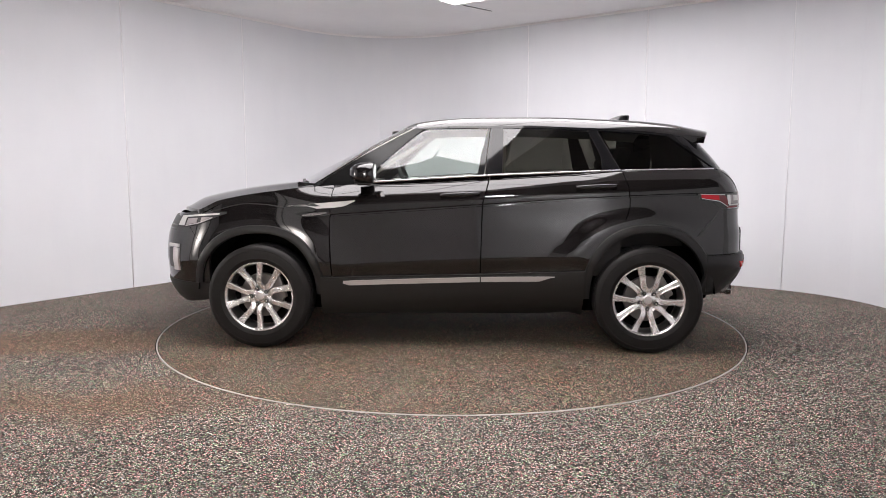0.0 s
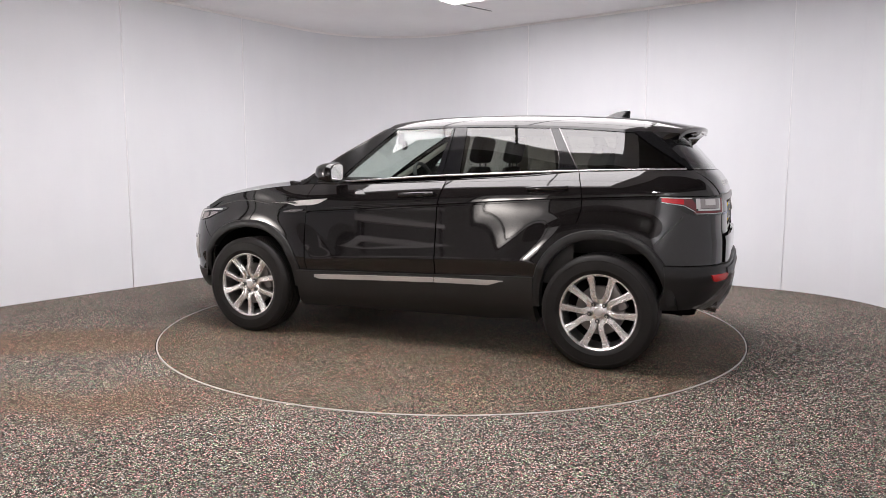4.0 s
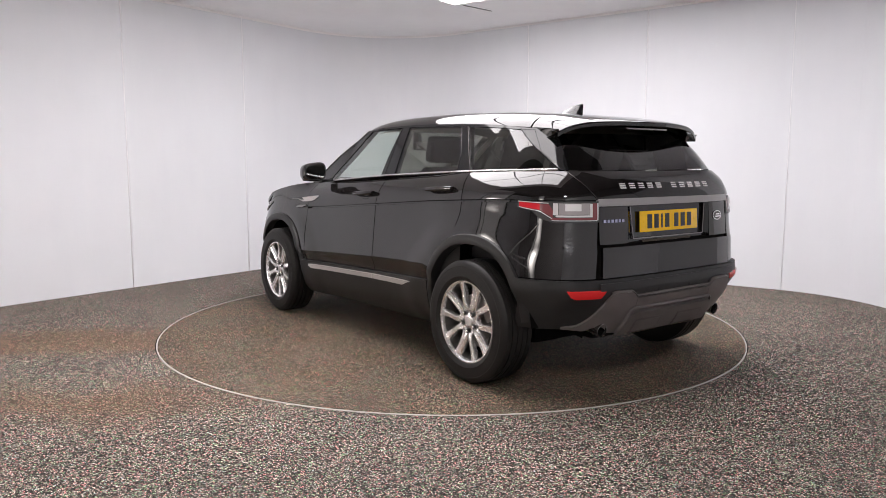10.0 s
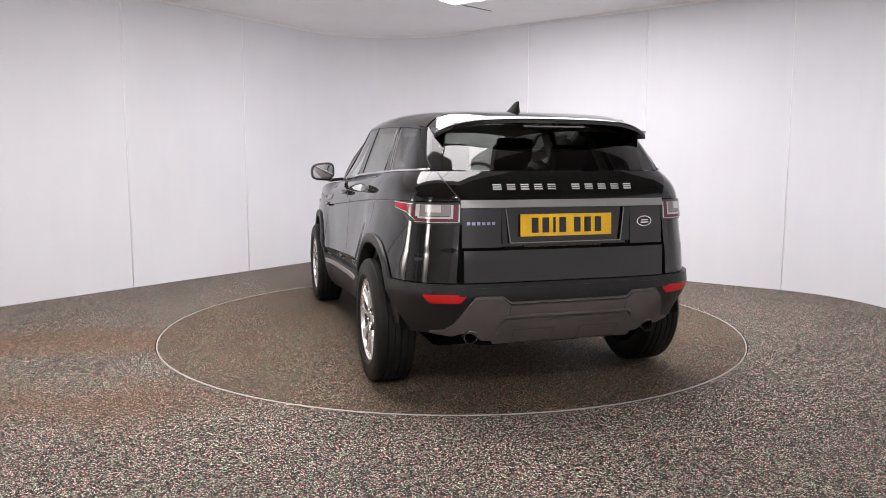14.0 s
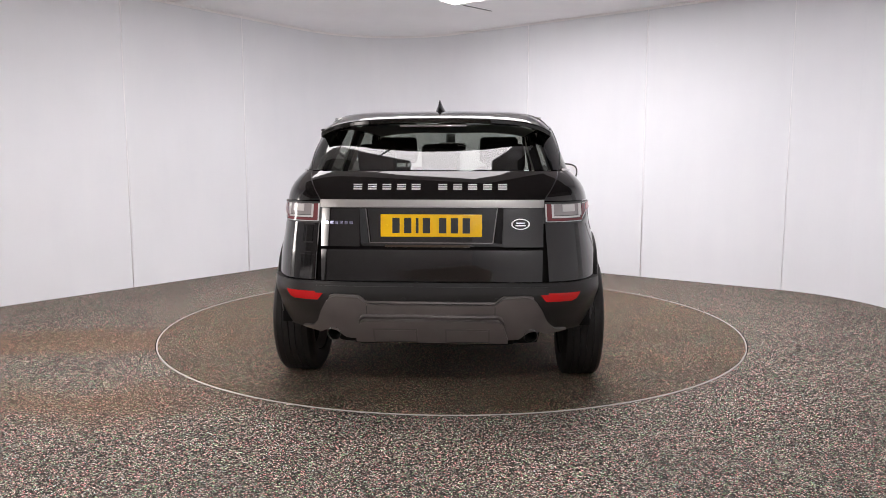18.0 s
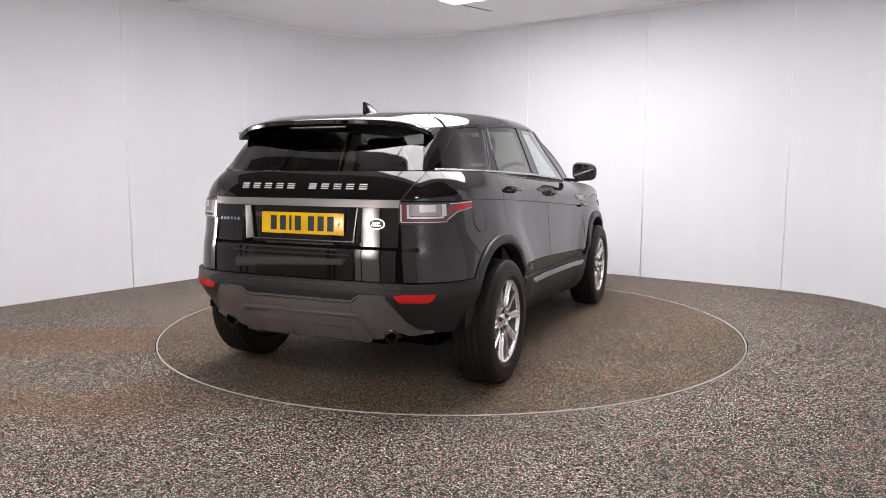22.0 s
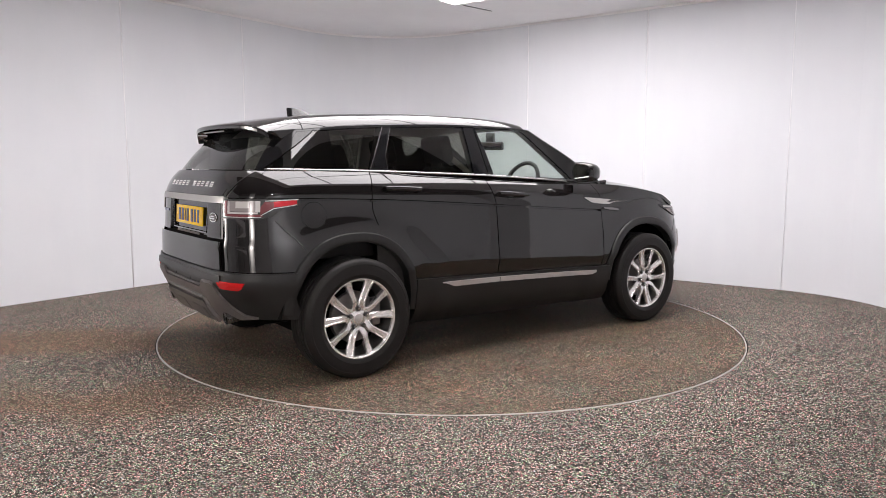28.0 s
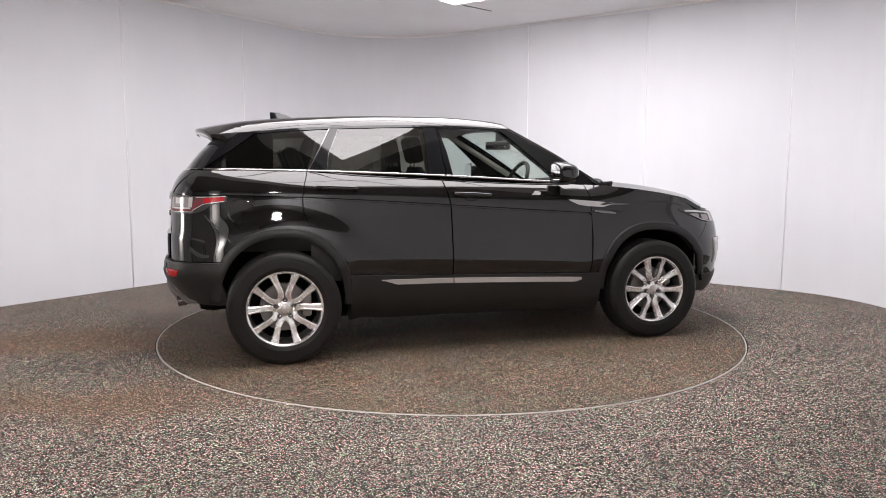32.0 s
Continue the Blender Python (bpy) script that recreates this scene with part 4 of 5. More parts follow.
def lamp_parts(car, m):
    """A tail lamp that wraps the corner: dark housing, red ring, pale inner block, clear cover."""
    lamp = new("tail_lamp")
    lamp.parent = car
    s_in = -1.3
    while hull(s_in, 1.02).y > 0.576:
        s_in -= 0.002
    s_tip = -1.665
    top = lambda s: 1.076
    # the lower edge: deep on the back, cut away towards the tip on the flank
    span = s_tip - s_in
    bot = lambda s: line((0, 0.966), (0.55, 0.966), (0.70, 0.985), (0.80, 1.022), (1.0, 1.040))((s - s_in) / span)
    panel("housing", INK, lamp, s_in, s_tip, bot, top, 40, 6, m, off=0.004, flange=0.02)
    at = lambda f: s_in + span * f
    def strip(name, mat, f0, f1, z0, z1, off, label=""):
        panel(name, mat, lamp, at(f0), at(f1), z0, z1, 24, 2, m, off=off, flange=0.004, label=label)
    strip("lamp_outline", LENS, 0.025, 0.04, 0.977, 1.066, 0.0095)
    strip("lamp_outline", LENS, 0.041, 0.56, 0.974, 0.9775, 0.0095)
    strip("red_lens", DULLRED, 0.041, 0.10, 0.979, 1.066, 0.009)
    strip("red_lens", DULLRED, 0.101, 0.575, 0.979, 0.992, 0.009)
    panel("red_lens", DULLRED, lamp, at(0.55), at(0.70), lambda s: line((0.55, 0.990), (0.70, 1.028))((s - s_in) / span), lambda s: line((0.55, 1.030), (0.60, 1.062), (0.7, 1.062))((s - s_in) / span), 12, 3, m, off=0.009, flange=0.004)
    panel("red_lens", RED, lamp, at(0.701), at(0.97), lambda s: line((0.70, 1.030), (0.85, 1.038), (0.97, 1.046))((s - s_in) / span), lambda s: line((0.7, 1.062), (0.97, 1.070))((s - s_in) / span), 12, 2, m, off=0.009, flange=0.004, label="red lens strip")
    edge_l = lambda s: line((0.55, 0.982), (0.70, 1.022), (0.85, 1.032), (0.97, 1.041))((s - s_in) / span)
    panel("lamp_outline", LENS, lamp, at(0.555), at(0.97), edge_l, lambda s: edge_l(s) + 0.004, 24, 2, m, off=0.0105, flange=0.003)
    panel("lamp_outline", LENS, lamp, at(0.60), at(0.985), lambda s: 1.064 + 0.006 * ((s - s_in) / span - 0.6) / 0.4, lambda s: 1.068 + 0.006 * ((s - s_in) / span - 0.6) / 0.4, 24, 2, m, off=0.0105, flange=0.003)
    strip("light_guide", LENS, 0.10, 0.13, 0.994, 1.064, 0.008)
    strip("light_guide", LENS, 0.131, 0.52, 0.994, 1.004, 0.008)
    strip("light_guide", LENS, 0.495, 0.550, 1.005, 1.066, 0.0095)
    strip("reversing_lamp", LENS_MID, 0.135, 0.49, 1.007, 1.066, 0.006, "grey inner lamp block")
    strip("indicator", LENS, 0.24, 0.42, 1.026, 1.062, 0.010, "pale square indicator lens")
    # headlamp
    head = new("headlamp")
    head.parent = car
    up = curve((1.60, 0.944), (1.8, 0.934), (2.0, 0.918), (2.2, 0.90))
    low = lambda s: line((1.60, 0.930), (1.72, 0.892), (1.85, 0.850), (2.0, 0.826), (2.2, 0.826))(s)
    panel("housing", LENS_DARK, head, 1.60, 2.10, low, up, 24, 5, m, off=0.006, flange=0.02)
    panel("light_guide", LENS, head, 1.66, 2.07, lambda s: up(s) - 0.022, lambda s: up(s) - 0.010, 20, 2, m, off=0.011, flange=0.003, label="bright headlamp strip")
    panel("light_guide", LENS, head, 2.00, 2.075, lambda s: low(s) + 0.010, lambda s: up(s) - 0.022, 10, 2, m, off=0.011, flange=0.003)
    for a0, a1 in ((1.74, 1.83), (1.87, 1.98)):
        panel("lamp_eye", LENS_MID, head, a0, a1, lambda s: low(s) + 0.014, lambda s: up(s) - 0.034, 8, 3, m, off=0.009, flange=0.003)
    panel("light_guide", LENS_GREY, head, 1.72, 1.98, lambda s: low(s) + 0.004, lambda s: low(s) + 0.010, 14, 2, m, off=0.011, flange=0.003)
    # rear reflector
    grid = []
    for z, y0, y1 in ((0.612, 0.556, 0.765), (0.600, 0.557, 0.760), (0.578, 0.575, 0.745), (0.566, 0.585, 0.722)):
        grid.append([rear_face(y0 + (y1 - y0) * k / 10, z) + Vector((-0.025, 0.012, 0)) for k in range(11)])
    away = [[Vector((-0.9, 0.4, 0))] * 11 for _ in range(4)]
    grid_mesh("rear_reflector", grid, REDLIT, car, "bright red bumper reflector", mirror=m, flange=0.012, away=away)


def mirror_parts(car, m):
    mir = new("door_mirror")
    mir.parent = car
    mir.matrix_basis = Matrix.Translation((0.575, 0.958 * m, 1.215)) @ Matrix.Diagonal((1, m, 1, 1))
    # shell: rounded box lofted from the glass forward
    grid = []
    for x, sy, sz, dy in ((-0.062, 0.088, 0.062, 0.0), (-0.050, 0.096, 0.069, 0.0), (-0.02, 0.097, 0.071, -0.002), (0.03, 0.092, 0.067, -0.006), (0.07, 0.079, 0.055, -0.014), (0.098, 0.051, 0.034, -0.024), (0.106, 0.01, 0.008, -0.03)):
        row = []
        for k in range(28):
            a = math.tau * k / 28
            c, s = math.cos(a), math.sin(a)
            e = 0.62
            yy = sy * math.copysign(abs(c) ** e, c)
            zz = sz * math.copysign(abs(s) ** e, s)
            zz -= 0.012 * (yy / 0.1) * (1 if zz > 0 else 0.2)
            row.append(Vector((x, yy + dy, zz)))
        grid.append(row)
    grid_mesh("shell", grid, PAINT, mir, "glossy black mirror shell", closed=True, sharp=60, flip=True)
    row = [Vector((-0.0655 - 0.015 * p.z - 0.03 * p.y, p.y * 0.92, p.z * 0.90)) for p in grid[0]]
    bm = bmesh.new()
    bm.faces.new([bm.verts.new(p) for p in row])
    o = part("mirror_glass", bm, MIRROR, mir, "mirror glass", smooth=False)
    bm = bmesh.new()
    extrude_outline(bm, [(p.y, p.z) for p in [q * 1.0 for q in grid[0]]], -0.004, lambda a, b, c: (-0.056 - c * 0 + c, a * 0.99, b * 0.99))
    part("bezel", bm, INK, mir)
    bm = bmesh.new()
    box(bm, (0.10, 0.12, 0.026), (0.02, -0.115, -0.068), Matrix.Rotation(radians(-6), 4, "X"), bevel=0.010)
    part("mirror_foot", bm, GLOSS, mir)
    bm = bmesh.new()
    box(bm, (0.11, 0.12, 0.018), (0.015, -0.01, -0.066), Matrix.Rotation(radians(4), 4, "X"), bevel=0.009)
    part("lower_shell", bm, CLAD, mir, "matt black lower mirror shell")


def rear_grid(name, mat, parent, y0, y1, z0, z1, off=0.0, ny=40, nz=6, label="", surf=rear_face, flange=0.02):
    return panel(name, mat, parent, y0, y1, z0, z1, ny, nz, 1, surf, off, flange, label)


def rear_parts(car, s_tail):
    gate = tagged(new("tailgate"), "closed black tailgate")
    gate.parent = car
    # upper skin between lamps and glass widens to the shoulder
    up_edge = line((1.05, 0.578), (1.09, 0.580), (1.14, 0.615), (1.2, 0.650), (1.24, 0.660))
    grid, away = [], []
    for i in range(9):
        z = 1.090 + (1.234 - 1.090) * i / 8
        e = up_edge(z)
        row = [rear_face(-e + 2 * e * k / 40, z) - Vector((0.004, 0, 0)) for k in range(41)]
        grid.append(row)
        away.append([Vector((-1, 0, 0))] * 41)
    grid_mesh("upper_skin", grid, PAINT, gate, flange=0.02, away=away, flip=True)
    for m in (1, -1):
        grid = []
        for i in range(13):
            z = 1.084 + (1.236 - 1.084) * i / 12
            e = up_edge(z)
            grid.append([rear_face(e + d, z) + Vector((-0.0028, 0.0008, 0)) for d in (-0.001, 0.005)])
        grid_mesh("gate_gap", grid, INK, gate, mirror=m)
    rear_grid("lower_skin", PAINT, gate, -0.572, 0.572, 0.668, 0.829, 0.012, 40, 6)
    rear_grid("gate_groove", UNDER, gate, -0.575, 0.575, 0.823, 0.850, -0.022, 40, 2, flange=0)
    rear_grid("middle_skin", PAINT, gate, 0.372, 0.578, 0.846, 1.046, 0.0, 12, 6)
    rear_grid("middle_skin", PAINT, gate, -0.578, -0.372, 0.846, 1.046, 0.0, 12, 6)
    rear_grid("plate_recess", PAINT, gate, -0.374, 0.374, 0.852, 1.050, -0.026, 20, 6, flange=0)
    # brown strip that paints the yellow plate's reflection into the gap
    rear_grid("reflection_bar", PLATE_REFLECTION, gate, -0.20, 0.24, 0.846, 0.856, -0.012, 10, 2, "dark brown strip painted as the plate's reflection", flange=0.004)
    rear_grid("bright_bar", BAR, gate, -0.578, 0.578, 1.049, 1.087, 0.010, 40, 4, "satin silver bar across the tailgate", flange=0.03)
    # angled cheeks beside the plate, with metal strips that draw the edge highlights
    for sg in (1, -1):
        bm = bmesh.new()
        pts = [(0.372 * sg, 1.046), (0.340 * sg, 1.046), (0.318 * sg, 0.868), (0.366 * sg, 0.862)]
        extrude_outline(bm, pts, 0.004, lambda a, b, c: (rear_face(a, b).x + 0.016 - 0.4 * (abs(a) - 0.33) + c, a, b))
        part("recess_cheek", bm, GLOSS, gate)
        for (ya, za), (yb, zb) in (((0.341, 1.044), (0.319, 0.866)), ((0.319, 0.866), (0.0, 0.866))):
            bm = bmesh.new()
            dy, dz = (0.003, 0) if abs(za - zb) > 0.1 else (0, 0.003)
            extrude_outline(bm, [(ya * sg - dy, za - dz), (ya * sg + dy, za + dz), (yb * sg + dy, zb + dz), (yb * sg - dy, zb - dz)], -0.006, lambda a, b, c: (rear_face(a, b).x + 0.016 + c, a, b))
            part("recess_edge_glint", bm, DARKCHROME, gate, smooth=False)
    # number plate with plain bars where the characters stand
    plate = new("number_plate")
    plate.parent = car
    plate.matrix_basis = Matrix.Translation((-2.0195, 0, 0.955)) @ Matrix.Rotation(radians(-90), 4, "Z") @ Matrix.Rotation(radians(-3), 4, "X")
    bm = bmesh.new()
    box(bm, (0.526, 0.006, 0.116), (0, 0, 0), bevel=0.0025)
    part("plate_sheet", bm, YELLOW, plate, "yellow rear number plate")
    x = -0.201
    for w, gap in ((0.038, 0.023), (0.038, 0.023), (0.014, 0.022), (0.038, 0.046), (0.038, 0.023), (0.038, 0.023), (0.038, 0.023)):
        bm = bmesh.new()
        box(bm, (w, 0.002, 0.079), (x + w / 2, -0.004, 0), bevel=0.0)
        part("character_bar", bm, INK, plate, smooth=False)
        x += w + gap
    for xx in (-0.232, 0.232):
        bm = bmesh.new()
        lathe(bm, [(0, -0.006), (0.006, -0.0055), (0.007, -0.003)], 14)
        o = part("plate_screw", bm, YELLOW, plate)
        o.location = (xx, 0, 0)
    # maker's word as plain silver blocks
    words = [0.384 - 0.0762 * k for k in range(5)] + [-0.059 - 0.077 * k for k in range(5)]
    for yc in words:
        y = yc
        bm = bmesh.new()
        for za, zb in ((1.140, 1.147), (1.151, 1.158), (1.162, 1.169)):
            extrude_outline(bm, [(y - 0.023, za), (y + 0.023, za), (y + 0.023, zb), (y - 0.023, zb)], -0.005, lambda a, b, c: (rear_face(a, b).x - 0.0005 + c, a, b))
        part("badge_block", bm, LETTER, gate, smooth=False)
    for k in range(6):
        y = 0.545 - k * 0.026
        bm = bmesh.new()
        extrude_outline(bm, [(y - 0.009, 0.962), (y + 0.009, 0.962), (y + 0.009, 0.978), (y - 0.009, 0.978)], -0.004, lambda a, b, c: (rear_face(a, b).x - 0.0005 + c, a, b))
        part("badge_block", bm, BLUEMETAL, gate, smooth=False)
    for sc, mat, d, nm in ((1.0, CHROME, -0.004, "badge_rim"), (0.84, INK, -0.0055, "badge_face")):
        bm = bmesh.new()
        pts = [(-0.460 + 0.048 * sc * math.cos(a), 0.965 + 0.028 * sc * math.sin(a)) for a in [math.tau * k / 32 for k in range(32)]]
        extrude_outline(bm, pts, d, lambda a, b, c: (rear_face(a, b).x - 0.0005 + c, a, b))
        part(nm, bm, mat, gate)
    for zz, ww in ((0.971, 0.022), (0.958, 0.026)):
        bm = bmesh.new()
        extrude_outline(bm, [(-0.460 - ww, zz - 0.003), (-0.460 + ww, zz - 0.003), (-0.460 + ww, zz + 0.003), (-0.460 - ww, zz + 0.003)], -0.002, lambda a, b, c: (rear_face(a, b).x - 0.0062 + c, a, b))
        part("badge_bar", bm, CHROME, gate, smooth=False)
    # tailgate glass
    grid = []
    for i in range(13):
        z = 1.240 + (1.535 - 1.240) * i / 12
        e = 0.640 - 0.055 * i / 12
        grid.append([cabin_rear(-e + 2 * e * k / 40, z) for k in range(41)])
    grid_mesh("rear_screen", grid, REARPANE, gate, "dark tinted tailgate glass")
    # bumper
    bumper = tagged(new("rear_bumper"), "grained black plastic rear bumper")
    bumper.parent = car
    s_mid = XR - REAR_ARC[-1] + 0.004
    low = line((0, 0.41), (0.55, 0.398), (0.66, 0.394), (0.75, 0.394), (0.85, 0.396), (0.95, 0.40))
    panel("bumper_skin", CLAD, bumper, XR - REAR_ARC[-1], lambda v: -1.728 + 0.035 * v, lambda s: low(hull(s, 0.5).y) if s < -1.75 else 0.398, lambda s: 0.662, 70, 14, 1, off=0.022, flange=0.03, both=True)
    rear_grid("bumper_ledge", CLAD, bumper, -0.60, 0.60, 0.604, 0.640, 0.030, 40, 4)
    wing = ((0.33, 0.556), (0.375, 0.588), (0.50, 0.592), (0.525, 0.586), (0.548, 0.566), (0.572, 0.525), (0.60, 0.460), (0.635, 0.420), (0.70, 0.410))
    y_top = line(*wing, *((-a, b) for a, b in wing))
    foot = ((0.40, 0.366), (0.455, 0.370), (0.480, 0.392), (0.498, 0.408), (0.530, 0.414), (0.562, 0.406), (0.580, 0.394), (0.60, 0.390), (0.70, 0.404))
    y_low = line(*foot, *((-a, b) for a, b in foot))
    panel("skid_panel", SKID, bumper, -0.70, 0.70, y_low, y_top, 136, 10, 1, rear_face, 0.036, 0.03, "grey painted skid panel", sharp=50)
    d_top = line((-0.40, 0.380), (-0.372, 0.470), (-0.350, 0.484), (0.350, 0.484), (0.372, 0.470), (0.40, 0.380))
    panel("diffuser", SKID, bumper, -0.40, 0.40, lambda y: 0.364, d_top, 80, 6, 1, rear_face, 0.056, 0.04, "raised grey diffuser", sharp=50)
    for nm, f, y1, o, steps in (("skid_brow", y_top, 0.53, 0.036, ((0.0, 0.0), (0.005, -0.002), (0.009, -0.007), (0.011, -0.016))), ("diffuser_brow", d_top, 0.385, 0.056, ((0.0, 0.0), (0.006, -0.003), (0.011, -0.011), (0.014, -0.030)))):
        grid = []
        for dz, do in steps:
            grid.append([rear_face(-y1 + 2 * y1 * k / 90, f(-y1 + 2 * y1 * k / 90) + dz) - Vector((o + do, 0, 0)) for k in range(91)])
        grid_mesh(nm, grid, SKID, bumper, sharp=60, flip=True)
    for y0, y1 in ((0.072, 0.306), (-0.306, -0.072)):
        rear_grid("diffuser_slot", SKID_DARK, bumper, y0, y1, 0.372, 0.444, 0.0575, 8, 3, flange=0.004)
        rear_grid("slot_lip", SKID, bumper, y0 + 0.010, y1 - 0.010, 0.374, 0.436, 0.059, 8, 3, flange=0.003)
        rear_grid("bright_edge", CHROME, bumper, y0, y1, 0.366, 0.371, 0.062, 8, 2, flange=0.006)
    for y in (0.332, -0.332):
        rear_grid("panel_seam", INK, bumper, y - 0.002, y + 0.002, 0.50, 0.552, 0.0372, 2, 3, flange=0)
    for y in (0.34, 0.14, -0.14, -0.34):
        bm = bmesh.new()
        lathe(bm, [(0, -0.004), (0.009, -0.003), (0.0105, 0.0)], 16)
        o = part("parking_sensor", bm, CLAD, bumper)
        o.matrix_basis = Matrix.Translation((rear_face(y, 0.575).x - 0.024, y, 0.578)) @ Matrix.Rotation(radians(-90), 4, "Z")


def roof_parts(car):
    roof = tagged(new("roof"), "glossy black roof")
    roof.parent = car

    def roof_at(x, f):
        w = rail_y(x) + 0.004
        z0, z1 = rail_z(x) - 0.006, roof_z(x)
        return Vector((x, w * f, z0 + (z1 - z0) * (1 - 0.8 * abs(f) ** 11 - 0.2 * abs(f) ** 3)))
    fs = [math.copysign(1 - (1 - abs(q)) ** 2.0, q) for q in np.linspace(-1, 1, 49)]
    header = lambda f: 0.335 - 0.085 * abs(f) ** 2.5
    tail = lambda f: -1.50 - 0.03 * abs(f)
    grid = [[roof_at(header(f) + (tail(f) - header(f)) * i / 40, f) for f in fs] for i in range(41)]
    away = [[Vector((0, 0, 1))] * 49 for _ in grid]
    grid_mesh("roof_skin", grid, PAINT, roof, flange=0.02, away=away)
    # spoiler: a thin blade with a square trailing lip, its ends folded down onto the pillars
    us = [math.copysign(1 - (1 - abs(q)) ** 1.9, q) for q in np.linspace(-1, 1, 81)]
    rows = []
    for x0, dz, lip in ((-1.506, -0.012, 0), (-1.508, 0.001, 0), (-1.58, 0.002, 0.2), (-1.66, 0.002, 0.5), (-1.74, 0.002, 0.8), (-1.80, 0.001, 0.9), (-1.858, -0.001, 1), (-1.864, -0.004, 1), (-1.866, -0.009, 1), (-1.862, -0.026, 1), (-1.858, -0.029, 1), (-1.82, -0.034, 1), (-1.74, -0.048, 1), (-1.64, -0.060, 1)):
        row = []
        for u in us:
            f = abs(u)
            drop = (0.074 - 0.030 * lip) * f ** (11 - 3 * lip) + 0.018 * f ** 3 + 0.010 * lip * f ** 2.2
            xx = x0 + 0.125 * f ** 2.4 * max(0, (-x0 - 1.55) / 0.32)
            row.append(Vector((xx, 0.629 * u, roof_z(x0) + dz - drop)))
        rows.append(row)
    grid_mesh("roof_spoiler", rows, PAINT, roof, "glossy black roof spoiler", sharp=24, flip=False)
    low_edge = curve((-1.75, 1.446), (-1.70, 1.430), (-1.62, 1.404), (-1.53, 1.380), (-1.50, 1.374))
    for m in (1, -1):
        # end plate: closes the spoiler's end down onto the pillar
        grid = []
        for k in range(13):
            x = -1.505 - 0.243 * k / 12
            z1 = roof_z(x) - 0.088 + 0.012 * k / 12
            z0 = min(low_edge(x), z1 - 0.004)
            grid.append([Vector((x, y, z)) for y, z in ((0.629, z1), (0.628, z1 - 0.3 * (z1 - z0)), (0.622, z0 + 0.004), (0.616, z0), (0.56, z0 + 0.012))])
        grid_mesh("spoiler_end", grid, PAINT, roof, mirror=m, sharp=40)
    bm = bmesh.new()
    box(bm, (0.01, 0.36, 0.009), (-1.846, 0, 1.474), bevel=0.003)
    part("brake_light", bm, LENS_MID, roof, "high-level brake light strip")
    # fin aerial
    grid = []
    for h, x0, x1, w in ((0.0, -1.335, -1.120, 0.036), (0.013, -1.340, -1.138, 0.027), (0.034, -1.342, -1.192, 0.015), (0.053, -1.344, -1.238, 0.008), (0.064, -1.342, -1.285, 0.004)):
        row = []
        for k in range(20):
            a = math.tau * k / 20
            xm, hx = (x0 + x1) / 2, (x1 - x0) / 2
            row.append(Vector((xm + hx * math.cos(a), w * math.sin(a) * (1 if math.cos(a) < 0.3 else 1 - 0.6 * (math.cos(a) - 0.3)), roof_z(-1.24) - 0.006 + h)))
        grid.append(row)
    grid.append([sum(grid[-1], Vector()) / 20] * 20)
    grid_mesh("fin_aerial", grid, GLOSS, roof, "black fin aerial", closed=True, sharp=50, flip=True)
    # windscreen
    def screen(v, f):
        top, low = Vector((header(f) + 0.002, (rail_y(0.3) - 0.005) * f, roof_at(header(f), f).z - 0.004)), Vector((1.235 - 0.27 * abs(f) ** 2.2, 0.745 * f, 1.105 + 0.028 * (1 - f * f)))
        p = low * (1 - v) + top * v
        return p + Vector((0.25, 0, 0.45)).normalized() * (0.012 * math.sin(math.pi * v))
    grid = [[screen(i / 14, -1 + k / 15) for k in range(31)] for i in range(15)]
    grid_mesh("windscreen", grid, CLEAR, roof, "clear windscreen")
    grid = [[screen(0.93 + 0.07 * i / 2, -1 + k / 15) + Vector((0.001, 0, 0.002)) for k in range(31)] for i in range(3)]
    grid_mesh("screen_header", grid, INK, roof)
    for m in (1, -1):
        grid = [[screen(i / 20, m * (1.0 - 0.075 * k)) + Vector((0.001, 0, 0.003)) for i in range(21)] for k in range(2)]
        grid_mesh("screen_pillar", grid, GLOSS, roof)
        grid = []
        for i in range(21):
            v = i / 20
            p = screen(v, m)
            q = cabin(line((0, 0.985), (0.5, 0.66), (0.85, 0.415), (1, 0.305))(v), 1.132 + (1.527 - 1.132) * v)
            q.y *= m
            grid.append([p + (q - p) * k / 3 for k in range(4)])
        grid_mesh("pillar_edge", grid, SATIN, roof)


